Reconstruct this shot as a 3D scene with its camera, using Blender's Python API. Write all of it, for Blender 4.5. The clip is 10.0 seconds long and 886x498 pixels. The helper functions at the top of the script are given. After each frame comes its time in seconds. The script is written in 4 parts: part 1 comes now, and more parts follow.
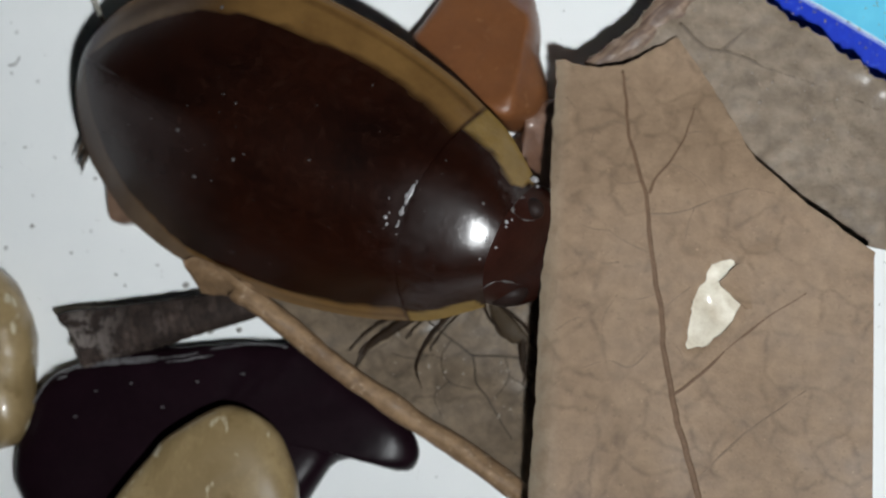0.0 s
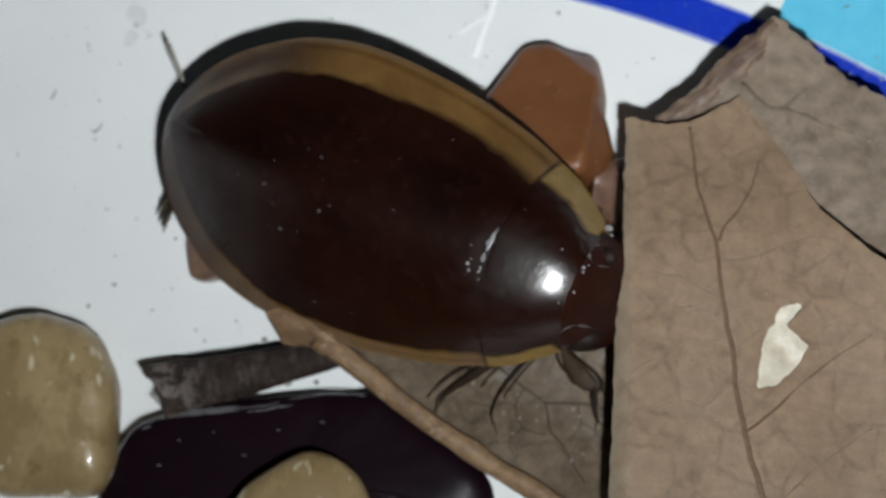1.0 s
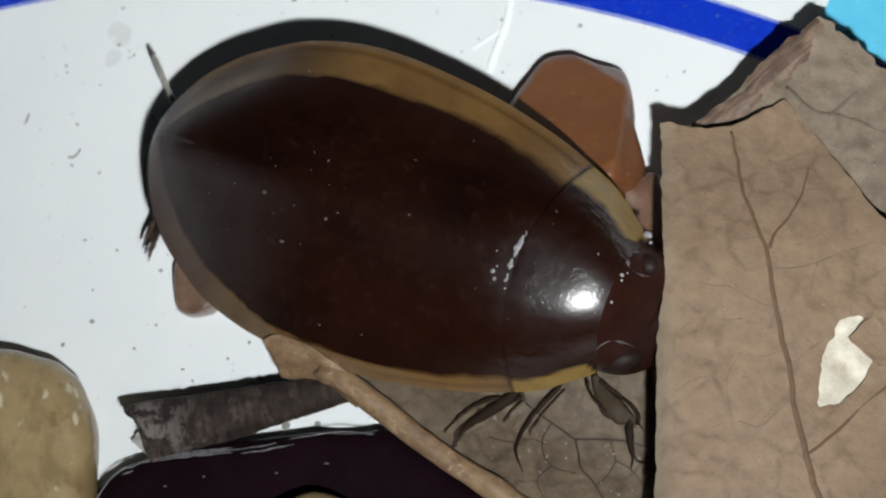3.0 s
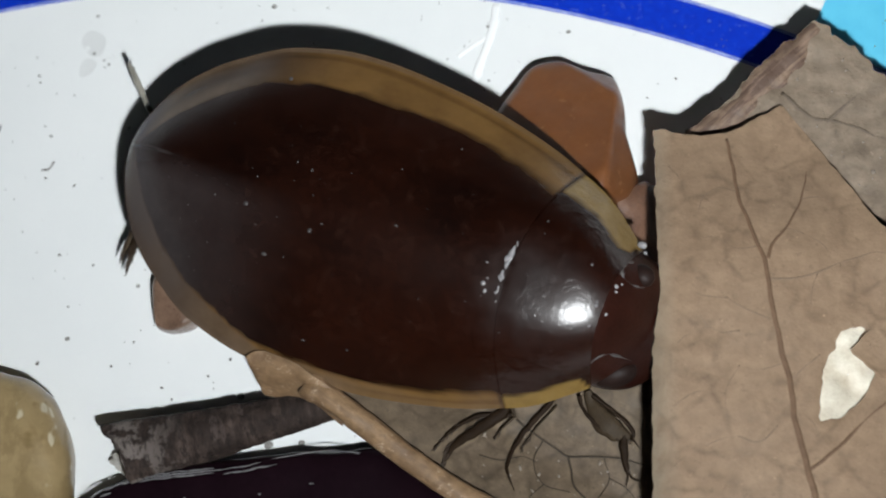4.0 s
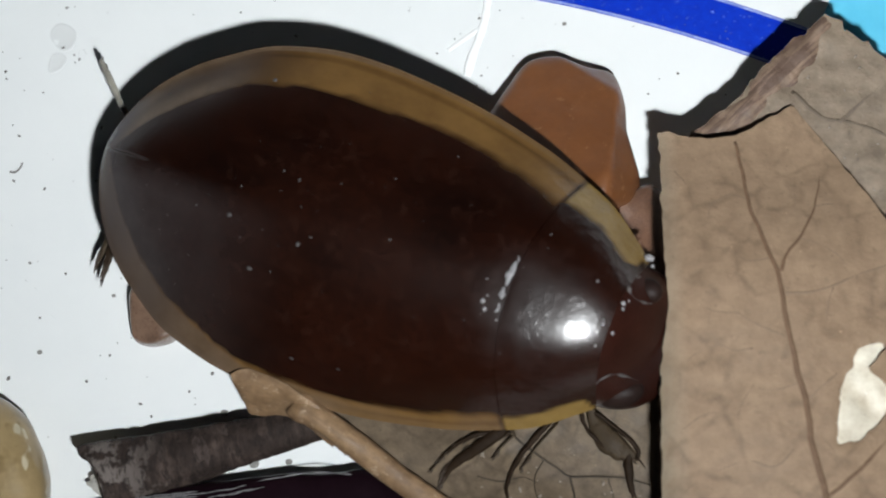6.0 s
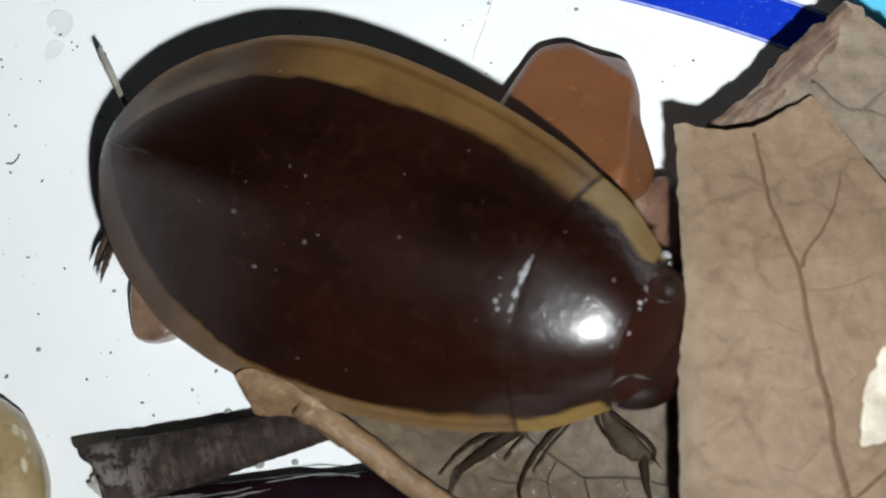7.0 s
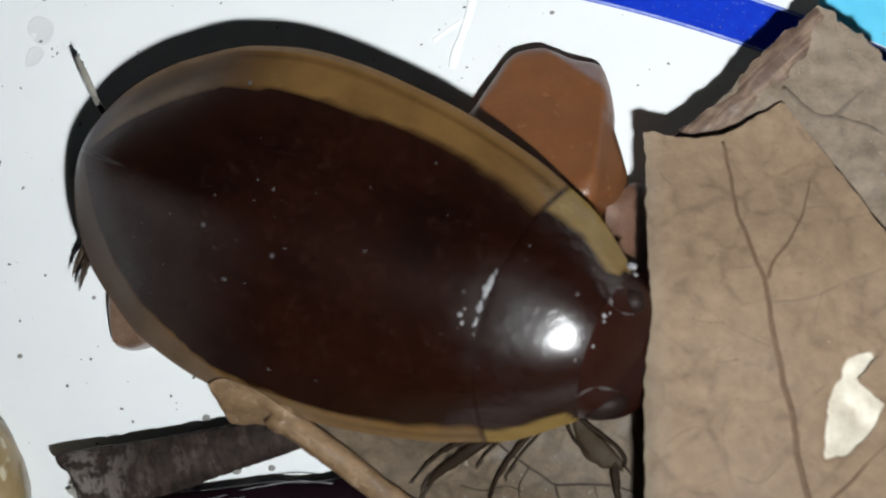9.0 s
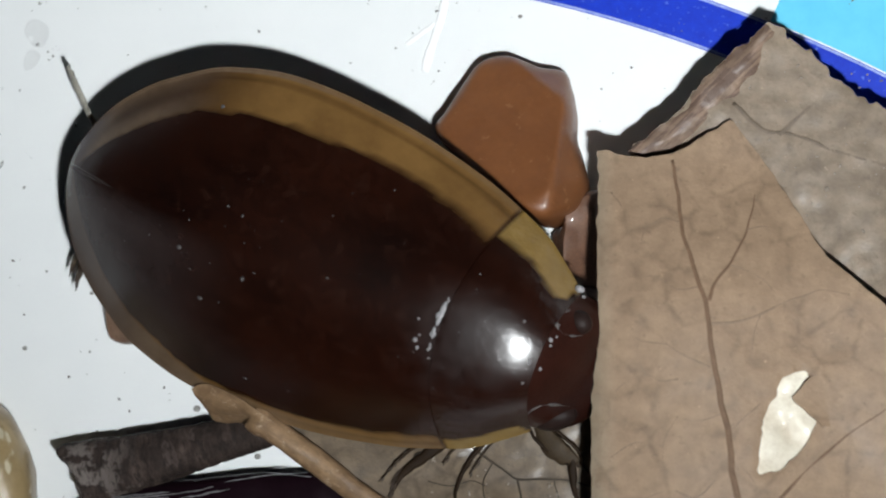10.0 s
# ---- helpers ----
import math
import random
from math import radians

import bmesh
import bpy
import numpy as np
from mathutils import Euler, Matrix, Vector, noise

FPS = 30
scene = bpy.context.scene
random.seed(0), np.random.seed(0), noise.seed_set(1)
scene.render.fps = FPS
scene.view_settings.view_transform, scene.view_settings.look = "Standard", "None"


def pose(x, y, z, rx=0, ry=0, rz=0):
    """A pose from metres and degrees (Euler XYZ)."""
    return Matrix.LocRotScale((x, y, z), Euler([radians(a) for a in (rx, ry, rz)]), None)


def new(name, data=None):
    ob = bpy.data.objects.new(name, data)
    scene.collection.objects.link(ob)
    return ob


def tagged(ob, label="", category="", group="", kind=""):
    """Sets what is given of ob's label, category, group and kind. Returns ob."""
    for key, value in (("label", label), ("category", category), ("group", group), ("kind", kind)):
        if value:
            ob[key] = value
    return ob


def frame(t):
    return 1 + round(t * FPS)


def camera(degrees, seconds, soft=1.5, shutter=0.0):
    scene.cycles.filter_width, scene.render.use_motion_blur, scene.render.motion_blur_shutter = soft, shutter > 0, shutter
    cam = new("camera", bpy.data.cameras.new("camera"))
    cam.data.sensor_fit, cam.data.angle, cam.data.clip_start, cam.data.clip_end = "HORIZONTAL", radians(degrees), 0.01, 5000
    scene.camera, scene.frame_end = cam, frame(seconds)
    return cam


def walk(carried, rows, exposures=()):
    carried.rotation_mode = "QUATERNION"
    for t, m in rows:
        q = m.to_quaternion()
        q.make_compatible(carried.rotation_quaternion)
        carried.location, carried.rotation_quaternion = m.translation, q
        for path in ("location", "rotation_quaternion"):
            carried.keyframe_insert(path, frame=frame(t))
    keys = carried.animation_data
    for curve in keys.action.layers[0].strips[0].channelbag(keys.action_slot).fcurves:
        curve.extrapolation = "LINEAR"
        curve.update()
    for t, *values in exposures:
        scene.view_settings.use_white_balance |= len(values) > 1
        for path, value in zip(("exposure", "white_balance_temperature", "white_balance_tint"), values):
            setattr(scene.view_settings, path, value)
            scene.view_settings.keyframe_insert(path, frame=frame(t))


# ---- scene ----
MM = 0.001

# ---- the camera and its way ----
cam = camera(23.0, 10.0, 2.0)
cam.data.dof.use_dof, cam.data.dof.focus_distance, cam.data.dof.aperture_fstop = True, 132.0 * MM, 54.0
PATH = [
    (0.0, pose(27.91 * MM, -22.76 * MM, 148.46 * MM, 7.397, 8.887, 1.817)),
    (0.5, pose(27.03 * MM, -25.20 * MM, 150.30 * MM, 7.837, 8.799, 1.707)),
    (1.0, pose(21.40 * MM, -31.22 * MM, 154.26 * MM, 11.534, 8.022, 1.544)),
    (1.5, pose(18.86 * MM, -42.74 * MM, 142.20 * MM, 17.033, 7.970, 1.585)),
    (2.0, pose(13.31 * MM, -41.95 * MM, 138.79 * MM, 17.305, 6.532, 1.037)),
    (2.5, pose(14.00 * MM, -42.00 * MM, 138.57 * MM, 17.408, 6.420, 0.984)),
    (4.0, pose(12.27 * MM, -41.36 * MM, 133.20 * MM, 18.299, 5.696, 0.369)),
    (4.5, pose(8.72 * MM, -38.24 * MM, 131.39 * MM, 17.355, 4.315, -0.232)),
    (5.0, pose(9.77 * MM, -36.81 * MM, 128.89 * MM, 17.082, 4.885, -0.128)),
    (6.5, pose(8.59 * MM, -32.74 * MM, 127.98 * MM, 15.627, 4.459, -0.512)),
    (7.0, pose(8.11 * MM, -31.10 * MM, 125.70 * MM, 15.011, 4.470, -0.579)),
    (7.5, pose(11.10 * MM, -30.23 * MM, 124.44 * MM, 14.520, 5.549, -0.572)),
    (8.0, pose(11.04 * MM, -29.88 * MM, 122.16 * MM, 14.742, 5.214, -0.691)),
    (8.5, pose(10.35 * MM, -28.84 * MM, 124.78 * MM, 14.202, 4.765, -0.838)),
    (9.0, pose(13.63 * MM, -27.12 * MM, 126.87 * MM, 13.275, 6.202, -0.526)),
    (9.5, pose(19.65 * MM, -23.48 * MM, 127.93 * MM, 12.345, 8.298, -0.218)),
    (10.0, pose(24.63 * MM, -12.51 * MM, 135.13 * MM, 6.382, 9.626, -0.545)),
]
walk(cam, PATH, exposures=[(0.0, 0.24), (1.0, 0.34), (2.0, 0.38), (2.5, 0.42), (4.0, 0.42), (5.0, 0.3), (6.5, 0.29), (7.5, 0.36), (8.5, 0.23), (9.5, 0.2), (10.0, 0.29)])

# ---- light: a dim room; the torch that is carried along stands at the end ----
world = bpy.data.worlds.new("world")
scene.world = world
world.use_nodes = True
world.node_tree.nodes["Background"].inputs[0].default_value = (0.22, 0.52, 1.0, 1)
world.node_tree.nodes["Background"].inputs[1].default_value = 0.0012


# ---- materials ----
def material(name, color, rough=0.5, coat=0.0, spec=0.5):
    m = bpy.data.materials.new(name)
    m.use_nodes = True
    b = m.node_tree.nodes["Principled BSDF"]
    b.inputs["Base Color"].default_value = (*color, 1)
    b.inputs["Roughness"].default_value = rough
    b.inputs["Coat Weight"].default_value = coat
    b.inputs["Coat Roughness"].default_value = 0.08
    b.inputs["Specular IOR Level"].default_value = spec
    return m


def add(m, kind, **values):
    n = m.node_tree.nodes.new(kind)
    for k, v in values.items():
        n.inputs[k.replace("_", " ")].default_value = v
    return n


def link(m, a, b):
    m.node_tree.links.new(a, b)


def bsdf(m):
    return m.node_tree.nodes["Principled BSDF"]


def space(m, stretch=(1, 1, 1)):
    """Object space in millimetres."""
    c = add(m, "ShaderNodeTexCoord")
    p = add(m, "ShaderNodeMapping")
    p.inputs["Scale"].default_value = [1000 * s for s in stretch]
    link(m, c.outputs["Object"], p.inputs["Vector"])
    return p.outputs["Vector"]


def grain(m, vec, scale, detail=6.0, rough=0.6):
    n = add(m, "ShaderNodeTexNoise", Scale=scale, Detail=detail, Roughness=rough)
    link(m, vec, n.inputs["Vector"])
    return n.outputs["Fac"]


def ramp(m, fac, stops):
    r = add(m, "ShaderNodeValToRGB")
    e = r.color_ramp.elements
    while len(e) < len(stops):
        e.new(0.5)
    for el, (p, c) in zip(e, stops):
        el.position, el.color = p, (*c, 1) if len(c) == 3 else c
    link(m, fac, r.inputs["Fac"])
    return r.outputs["Color"]


def mix(m, fac, a, b, blend="MIX"):
    n = m.node_tree.nodes.new("ShaderNodeMix")
    n.data_type, n.blend_type = "RGBA", blend
    for sock, v in ((n.inputs[0], fac), (n.inputs[6], a), (n.inputs[7], b)):
        if isinstance(v, (int, float)):
            sock.default_value = v
        elif isinstance(v, tuple):
            sock.default_value = (*v, 1)
        else:
            link(m, v, sock)
    return n.outputs[2]


def bump(m, height, strength=0.3, depth=0.1):
    n = add(m, "ShaderNodeBump", Strength=strength, Distance=depth * MM)
    link(m, height, n.inputs["Height"])
    link(m, n.outputs["Normal"], bsdf(m).inputs["Normal"])
    return n


def paint(m, color):
    link(m, color, bsdf(m).inputs["Base Color"])


def gloss(m, fac, lo, hi):
    r = add(m, "ShaderNodeMapRange")
    r.inputs["To Min"].default_value, r.inputs["To Max"].default_value = lo, hi
    link(m, fac, r.inputs["Value"])
    link(m, r.outputs[0], bsdf(m).inputs["Roughness"])


def speckled(name, dark, light, scale, rough=0.45, coat=0.4, depth=0.12, spots=None, mottle=0.35):
    m = material(name, light, rough, coat)
    v = space(m)
    big, fine = grain(m, v, scale), grain(m, v, scale * 9, 4)
    c = ramp(m, big, [(0.3, dark), (0.7, light)])
    c = mix(m, mottle, c, ramp(m, fine, [(0.3, tuple(x * 0.55 for x in light)), (0.75, tuple(min(1, x * 1.35) for x in light))]))
    if spots:
        c = mix(m, ramp(m, grain(m, v, scale * 2.2, 3), [(0.62, (0, 0, 0)), (0.72, (1, 1, 1))]), c, spots)
    paint(m, c)
    bump(m, fine, 0.35, depth)
    gloss(m, fine, rough * 0.7, rough * 1.3)
    return m


def leaf_material(name, dark, light, vein, worn=None, cracks=0.5):
    m = material(name, light, 0.62, 0.12)
    bsdf(m).inputs["Coat Roughness"].default_value = 0.3
    v = space(m)
    big, mid, fine = grain(m, v, 0.16, 5), grain(m, v, 0.9, 5), grain(m, v, 5.0, 3)
    c = ramp(m, big, [(0.32, dark), (0.68, light)])
    c = mix(m, 0.6, c, ramp(m, mid, [(0.34, dark), (0.66, tuple(x * 1.12 for x in light))]))
    warp = add(m, "ShaderNodeVectorMath")
    warp.operation = "ADD"
    push = add(m, "ShaderNodeTexNoise", Scale=0.7, Detail=3.0)
    link(m, v, push.inputs["Vector"])
    link(m, v, warp.inputs[0])
    link(m, push.outputs["Color"], warp.inputs[1])
    cells = add(m, "ShaderNodeTexVoronoi", Scale=0.37)
    cells.feature = "DISTANCE_TO_EDGE"
    link(m, warp.outputs[0], cells.inputs["Vector"])
    net = ramp(m, cells.outputs["Distance"], [(0.0, (1, 1, 1)), (0.03, (0.7, 0.7, 0.7)), (0.095, (0, 0, 0))])
    few = ramp(m, grain(m, v, 0.25, 2), [(0.34, (0, 0, 0)), (0.55, (cracks * 0.62, cracks * 0.62, cracks * 0.62))])
    few = mix(m, 1.0, few, ramp(m, grain(m, v, 1.1, 3), [(0.36, (0.3, 0.3, 0.3)), (0.58, (1, 1, 1))]), "MULTIPLY")
    c = mix(m, mix(m, 1.0, net, few, "MULTIPLY"), c, vein)
    c = mix(m, ramp(m, grain(m, v, 2.4, 2), [(0.62, (0, 0, 0)), (0.74, (0.4, 0.4, 0.4))]), c, tuple(x * 0.62 for x in dark))
    c = mix(m, ramp(m, grain(m, v, 3.1, 2), [(0.7, (0, 0, 0)), (0.78, (0.45, 0.45, 0.45))]), c, tuple(min(0.8, x * 1.7) for x in light))
    if worn:
        xyz = add(m, "ShaderNodeSeparateXYZ")
        link(m, v, xyz.inputs[0])
        near = add(m, "ShaderNodeMapRange")
        near.inputs["From Min"].default_value, near.inputs["From Max"].default_value = worn, worn - 1.6
        near.inputs["To Max"].default_value = 0.75
        link(m, xyz.outputs["X"], near.inputs["Value"])
        c = mix(m, mix(m, 1.0, near.outputs[0], ramp(m, mid, [(0.3, (0.4, 0.4, 0.4)), (0.6, (1, 1, 1))]), "MULTIPLY"), c, (0.3, 0.25, 0.185))
    paint(m, c)
    height = mix(m, 0.28, mid, fine)
    bump(m, height, 0.5, 0.25)
    gloss(m, mid, 0.5, 0.8)
    return m


floor_white = material("white_plastic", (0.8, 0.81, 0.81), 0.38)
_v = space(floor_white)
_f = grain(floor_white, _v, 0.12, 5)
paint(floor_white, ramp(floor_white, _f, [(0.3, (0.79, 0.81, 0.815)), (0.7, (0.83, 0.845, 0.845))]))
bump(floor_white, grain(floor_white, _v, 0.35, 3), 0.12, 0.1)
blue_print = material("blue_print", (0.0, 0.03, 0.5), 0.4)
_v = space(blue_print)
paint(blue_print, ramp(blue_print, grain(blue_print, _v, 1.6, 6, 0.75), [(0.3, (0.0, 0.022, 0.42)), (0.62, (0.0, 0.035, 0.52)), (0.8, (0.03, 0.1, 0.62))]))
paint(blue_print, mix(blue_print, ramp(blue_print, grain(blue_print, space(blue_print), 2.6, 3), [(0.62, (0, 0, 0)), (0.72, (0.6, 0.6, 0.6))]), bsdf(blue_print).inputs["Base Color"].links[0].from_socket, (0.15, 0.24, 0.72)))
pale_blue_line = speckled("pale_blue_line", (0.03, 0.1, 0.55), (0.42, 0.5, 0.82), 1.2, 0.45, 0.0, 0.02)
sky_print = material("light_blue_print", (0.12, 0.56, 0.8), 0.4)
_v = space(sky_print)
paint(sky_print, ramp(sky_print, grain(sky_print, _v, 0.5, 4), [(0.3, (0.11, 0.53, 0.77)), (0.7, (0.14, 0.6, 0.83))]))
table_wood = speckled("table_wood", (0.12, 0.07, 0.04), (0.22, 0.13, 0.07), 0.02, 0.5, 0.0)

leaf_brown = leaf_material("dry_brown_leaf", (0.205, 0.135, 0.084), (0.308, 0.21, 0.134), (0.105, 0.064, 0.037), 13.6, 0.85)
leaf_grey = leaf_material("dry_grey_leaf", (0.14, 0.105, 0.075), (0.272, 0.21, 0.152), (0.1, 0.073, 0.051))
leaf_olive = leaf_material("wet_olive_leaf", (0.07, 0.05, 0.032), (0.175, 0.127, 0.082), (0.03, 0.02, 0.011), None, 0.95)
bsdf(leaf_grey).inputs["Coat Weight"].default_value, bsdf(leaf_grey).inputs["Coat Roughness"].default_value = 0.3, 0.22
leaf_pink = leaf_material("folded_leaf_edge", (0.12, 0.078, 0.054), (0.25, 0.17, 0.12), (0.07, 0.04, 0.03), None, 0.0)
_b = bsdf(leaf_pink).inputs["Base Color"]
_old = _b.links[0].from_socket
_turn = add(leaf_pink, "ShaderNodeMapping")
_turn.inputs["Rotation"].default_value = (0, 0, radians(-42))
link(leaf_pink, space(leaf_pink), _turn.inputs["Vector"])
_flat = add(leaf_pink, "ShaderNodeMapping")
_flat.inputs["Scale"].default_value = (0.22, 1.6, 0.3)
link(leaf_pink, _turn.outputs[0], _flat.inputs["Vector"])
_c = mix(leaf_pink, ramp(leaf_pink, grain(leaf_pink, _flat.outputs[0], 1.2, 4), [(0.44, (0, 0, 0)), (0.54, (0.85, 0.85, 0.85))]), _old, (0.09, 0.052, 0.037))
paint(leaf_pink, mix(leaf_pink, ramp(leaf_pink, grain(leaf_pink, _flat.outputs[0], 1.9, 3), [(0.57, (0, 0, 0)), (0.68, (0.5, 0.5, 0.5))]), _c, (0.31, 0.205, 0.15)))
roll_brown = leaf_material("rolled_leaf_edge", (0.125, 0.07, 0.033), (0.29, 0.182, 0.098), (0.07, 0.038, 0.02), None, 0.0)
_b = bsdf(roll_brown).inputs["Base Color"]
_old, _v = _b.links[0].from_socket, space(roll_brown)
_turn = add(roll_brown, "ShaderNodeMapping")
_turn.inputs["Rotation"].default_value = (0, 0, radians(35))
link(roll_brown, _v, _turn.inputs["Vector"])
_flat = add(roll_brown, "ShaderNodeMapping")
_flat.inputs["Scale"].default_value = (0.3, 1.2, 1.2)
link(roll_brown, _turn.outputs[0], _flat.inputs["Vector"])
_c = mix(roll_brown, ramp(roll_brown, grain(roll_brown, _flat.outputs[0], 1.4, 4), [(0.38, (0.5, 0.5, 0.5)), (0.5, (0, 0, 0))]), _old, (0.1, 0.056, 0.028))
paint(roll_brown, mix(roll_brown, ramp(roll_brown, grain(roll_brown, _v, 1.5, 6, 0.75), [(0.57, (0, 0, 0)), (0.66, (0.65, 0.65, 0.65))]), _c, (0.46, 0.345, 0.24)))
vein_brown = speckled("vein_brown", (0.1, 0.056, 0.03), (0.182, 0.108, 0.062), 1.5, 0.65, 0.0)
vein_back = speckled("vein_grey_brown", (0.1, 0.074, 0.053), (0.18, 0.137, 0.1), 1.2, 0.7, 0.0)
vein_dark = speckled("vein_dark", (0.02, 0.013, 0.007), (0.05, 0.034, 0.02), 1.5, 0.7, 0.0)
vein_faint = speckled("vein_faint", (0.14, 0.092, 0.06), (0.24, 0.165, 0.11), 1.1, 0.65, 0.0)
pale_skin = speckled("pale_leaf_skin", (0.5, 0.41, 0.29), (0.86, 0.81, 0.68), 0.5, 0.5, 0.2, 0.12, None, 0.12)
stone_red = speckled("red_brown_stone", (0.14, 0.049, 0.016), (0.205, 0.077, 0.026), 0.3, 0.46, 0.12, 0.03, None, 0.14)
# noise flecks paint the red pebble's glints into its colour
_b = bsdf(stone_red).inputs["Base Color"]
_old, _v = _b.links[0].from_socket, space(stone_red)
paint(stone_red, mix(stone_red, ramp(stone_red, grain(stone_red, _v, 1.3, 4), [(0.63, (0, 0, 0)), (0.72, (0.45, 0.45, 0.45))]), _old, (0.34, 0.18, 0.09)))
stone_cream = speckled("cream_stone", (0.215, 0.148, 0.068), (0.375, 0.275, 0.142), 0.16, 0.36, 0.3, 0.06, (0.17, 0.11, 0.04), 0.16)
_b = bsdf(stone_cream).inputs["Base Color"]
_old, _v = _b.links[0].from_socket, space(stone_cream, (1, 0.6, 1))
_c = mix(stone_cream, ramp(stone_cream, grain(stone_cream, _v, 0.5, 5), [(0.44, (0.65, 0.65, 0.65)), (0.56, (0, 0, 0))]), _old, (0.2, 0.138, 0.062))
paint(stone_cream, mix(stone_cream, ramp(stone_cream, grain(stone_cream, _v, 0.85, 2, 0.4), [(0.66, (0, 0, 0)), (0.71, (0.75, 0.75, 0.75))]), _c, (0.6, 0.54, 0.4)))
stone_dark = speckled("dark_purple_stone", (0.005, 0.0021, 0.0035), (0.0105, 0.0043, 0.007), 0.3, 0.32, 0.0, 0.03)
bsdf(leaf_olive).inputs["Coat Weight"].default_value = 0.35
bsdf(leaf_olive).inputs["Coat Roughness"].default_value = 0.2
bsdf(stone_dark).inputs["IOR"].default_value = 1.2
stone_chip = speckled("brown_stone_chip", (0.055, 0.022, 0.012), (0.17, 0.085, 0.05), 0.9, 0.45, 0.2, 0.2)
stone_amber = speckled("amber_stone", (0.085, 0.046, 0.03), (0.21, 0.13, 0.09), 0.6, 0.3, 0.5, 0.14)
bark = speckled("grey_bark", (0.012, 0.009, 0.009), (0.075, 0.058, 0.054), 0.55, 0.8, 0.0, 0.25, )
_v = space(bark, (1, 1, 1))
_turn = add(bark, "ShaderNodeMapping")
_turn.inputs["Rotation"].default_value = (0, 0, radians(-11.4))
link(bark, _v, _turn.inputs["Vector"])
_long = add(bark, "ShaderNodeMapping")
_long.inputs["Scale"].default_value = (0.45, 1.0, 1.0)
link(bark, _turn.outputs[0], _long.inputs["Vector"])
_push = add(bark, "ShaderNodeTexNoise", Scale=1.5, Detail=4.0)
link(bark, _long.outputs[0], _push.inputs["Vector"])
_warp = add(bark, "ShaderNodeVectorMath")
_warp.operation = "ADD"
link(bark, _long.outputs[0], _warp.inputs[0])
link(bark, _push.outputs["Color"], _warp.inputs[1])
_nudge = add(bark, "ShaderNodeMix")
_nudge.data_type = "VECTOR"
_nudge.inputs[0].default_value = 0.25
link(bark, _turn.outputs[0], _nudge.inputs[4])
link(bark, _warp.outputs[0], _nudge.inputs[5])
_cross = add(bark, "ShaderNodeMapping")
_cross.inputs["Scale"].default_value = (2.6, 0.8, 0.8)
link(bark, _nudge.outputs[1], _cross.inputs["Vector"])
_wrinkle = grain(bark, _cross.outputs[0], 1.5, 5, 0.65)
_patch = grain(bark, _turn.outputs[0], 0.5, 5, 0.6)
_flake = add(bark, "ShaderNodeTexVoronoi", Scale=1.0)
link(bark, _cross.outputs[0], _flake.inputs["Vector"])
_tbx = add(bark, "ShaderNodeSeparateXYZ")
link(bark, _turn.outputs[0], _tbx.inputs[0])
_broken = add(bark, "ShaderNodeMapRange")
_broken.inputs["From Min"].default_value, _broken.inputs["From Max"].default_value = -18.4, -22.0
link(bark, _tbx.outputs["X"], _broken.inputs["Value"])
_c = ramp(bark, grain(bark, _cross.outputs[0], 0.7, 6, 0.65), [(0.36, (0.017, 0.011, 0.009)), (0.5, (0.04, 0.027, 0.022)), (0.66, (0.082, 0.058, 0.048))])
_c = mix(bark, ramp(bark, _patch, [(0.44, (0.8, 0.8, 0.8)), (0.58, (0, 0, 0))]), _c, (0.026, 0.0175, 0.0145))
_c = mix(bark, ramp(bark, _flake.outputs["Color"], [(0.8, (0, 0, 0)), (0.9, (0.35, 0.35, 0.35))]), _c, (0.12, 0.09, 0.08))
_c = mix(bark, mix(bark, 1.0, _broken.outputs[0], ramp(bark, grain(bark, _turn.outputs[0], 0.75, 4), [(0.47, (0, 0, 0)), (0.54, (0.85, 0.85, 0.85))]), "MULTIPLY"), _c, (0.18, 0.152, 0.138))
_c = mix(bark, ramp(bark, _wrinkle, [(0.38, (0.75, 0.75, 0.75)), (0.5, (0, 0, 0))]), _c, (0.014, 0.0095, 0.008))
paint(bark, _c)
bump(bark, mix(bark, 0.35, _wrinkle, _patch), 0.9, 0.35)
bsdf(bark).inputs["Specular IOR Level"].default_value = 0.25
speck_dark = material("grey_sediment", (0.15, 0.14, 0.13), 0.8)
pith = speckled("pale_pith", (0.2, 0.19, 0.17), (0.5, 0.48, 0.44), 0.8, 0.6, 0.0, 0.12)
speck_pale = material("pale_glint", (0.25, 0.21, 0.17), 0.7)
rim_grey = speckled("sheen_grey", (0.05, 0.046, 0.05), (0.18, 0.173, 0.18), 0.8, 0.45, 0.1, 0.05)
grit_grey = speckled("grey_grit", (0.13, 0.125, 0.115), (0.34, 0.33, 0.31), 2.0, 0.7, 0.0, 0.1)
glint_dull = speckled("dull_glint", (0.02, 0.015, 0.014), (0.12, 0.11, 0.107), 1.4, 0.5, 0.1, 0.05)
shell_dust = material("fine_dust", (0.05, 0.044, 0.043), 0.6)
scratch_white = material("scratched_plastic", (0.95, 0.96, 0.96), 0.6)
smear = material("dried_smear", (0.72, 0.735, 0.735), 0.5)

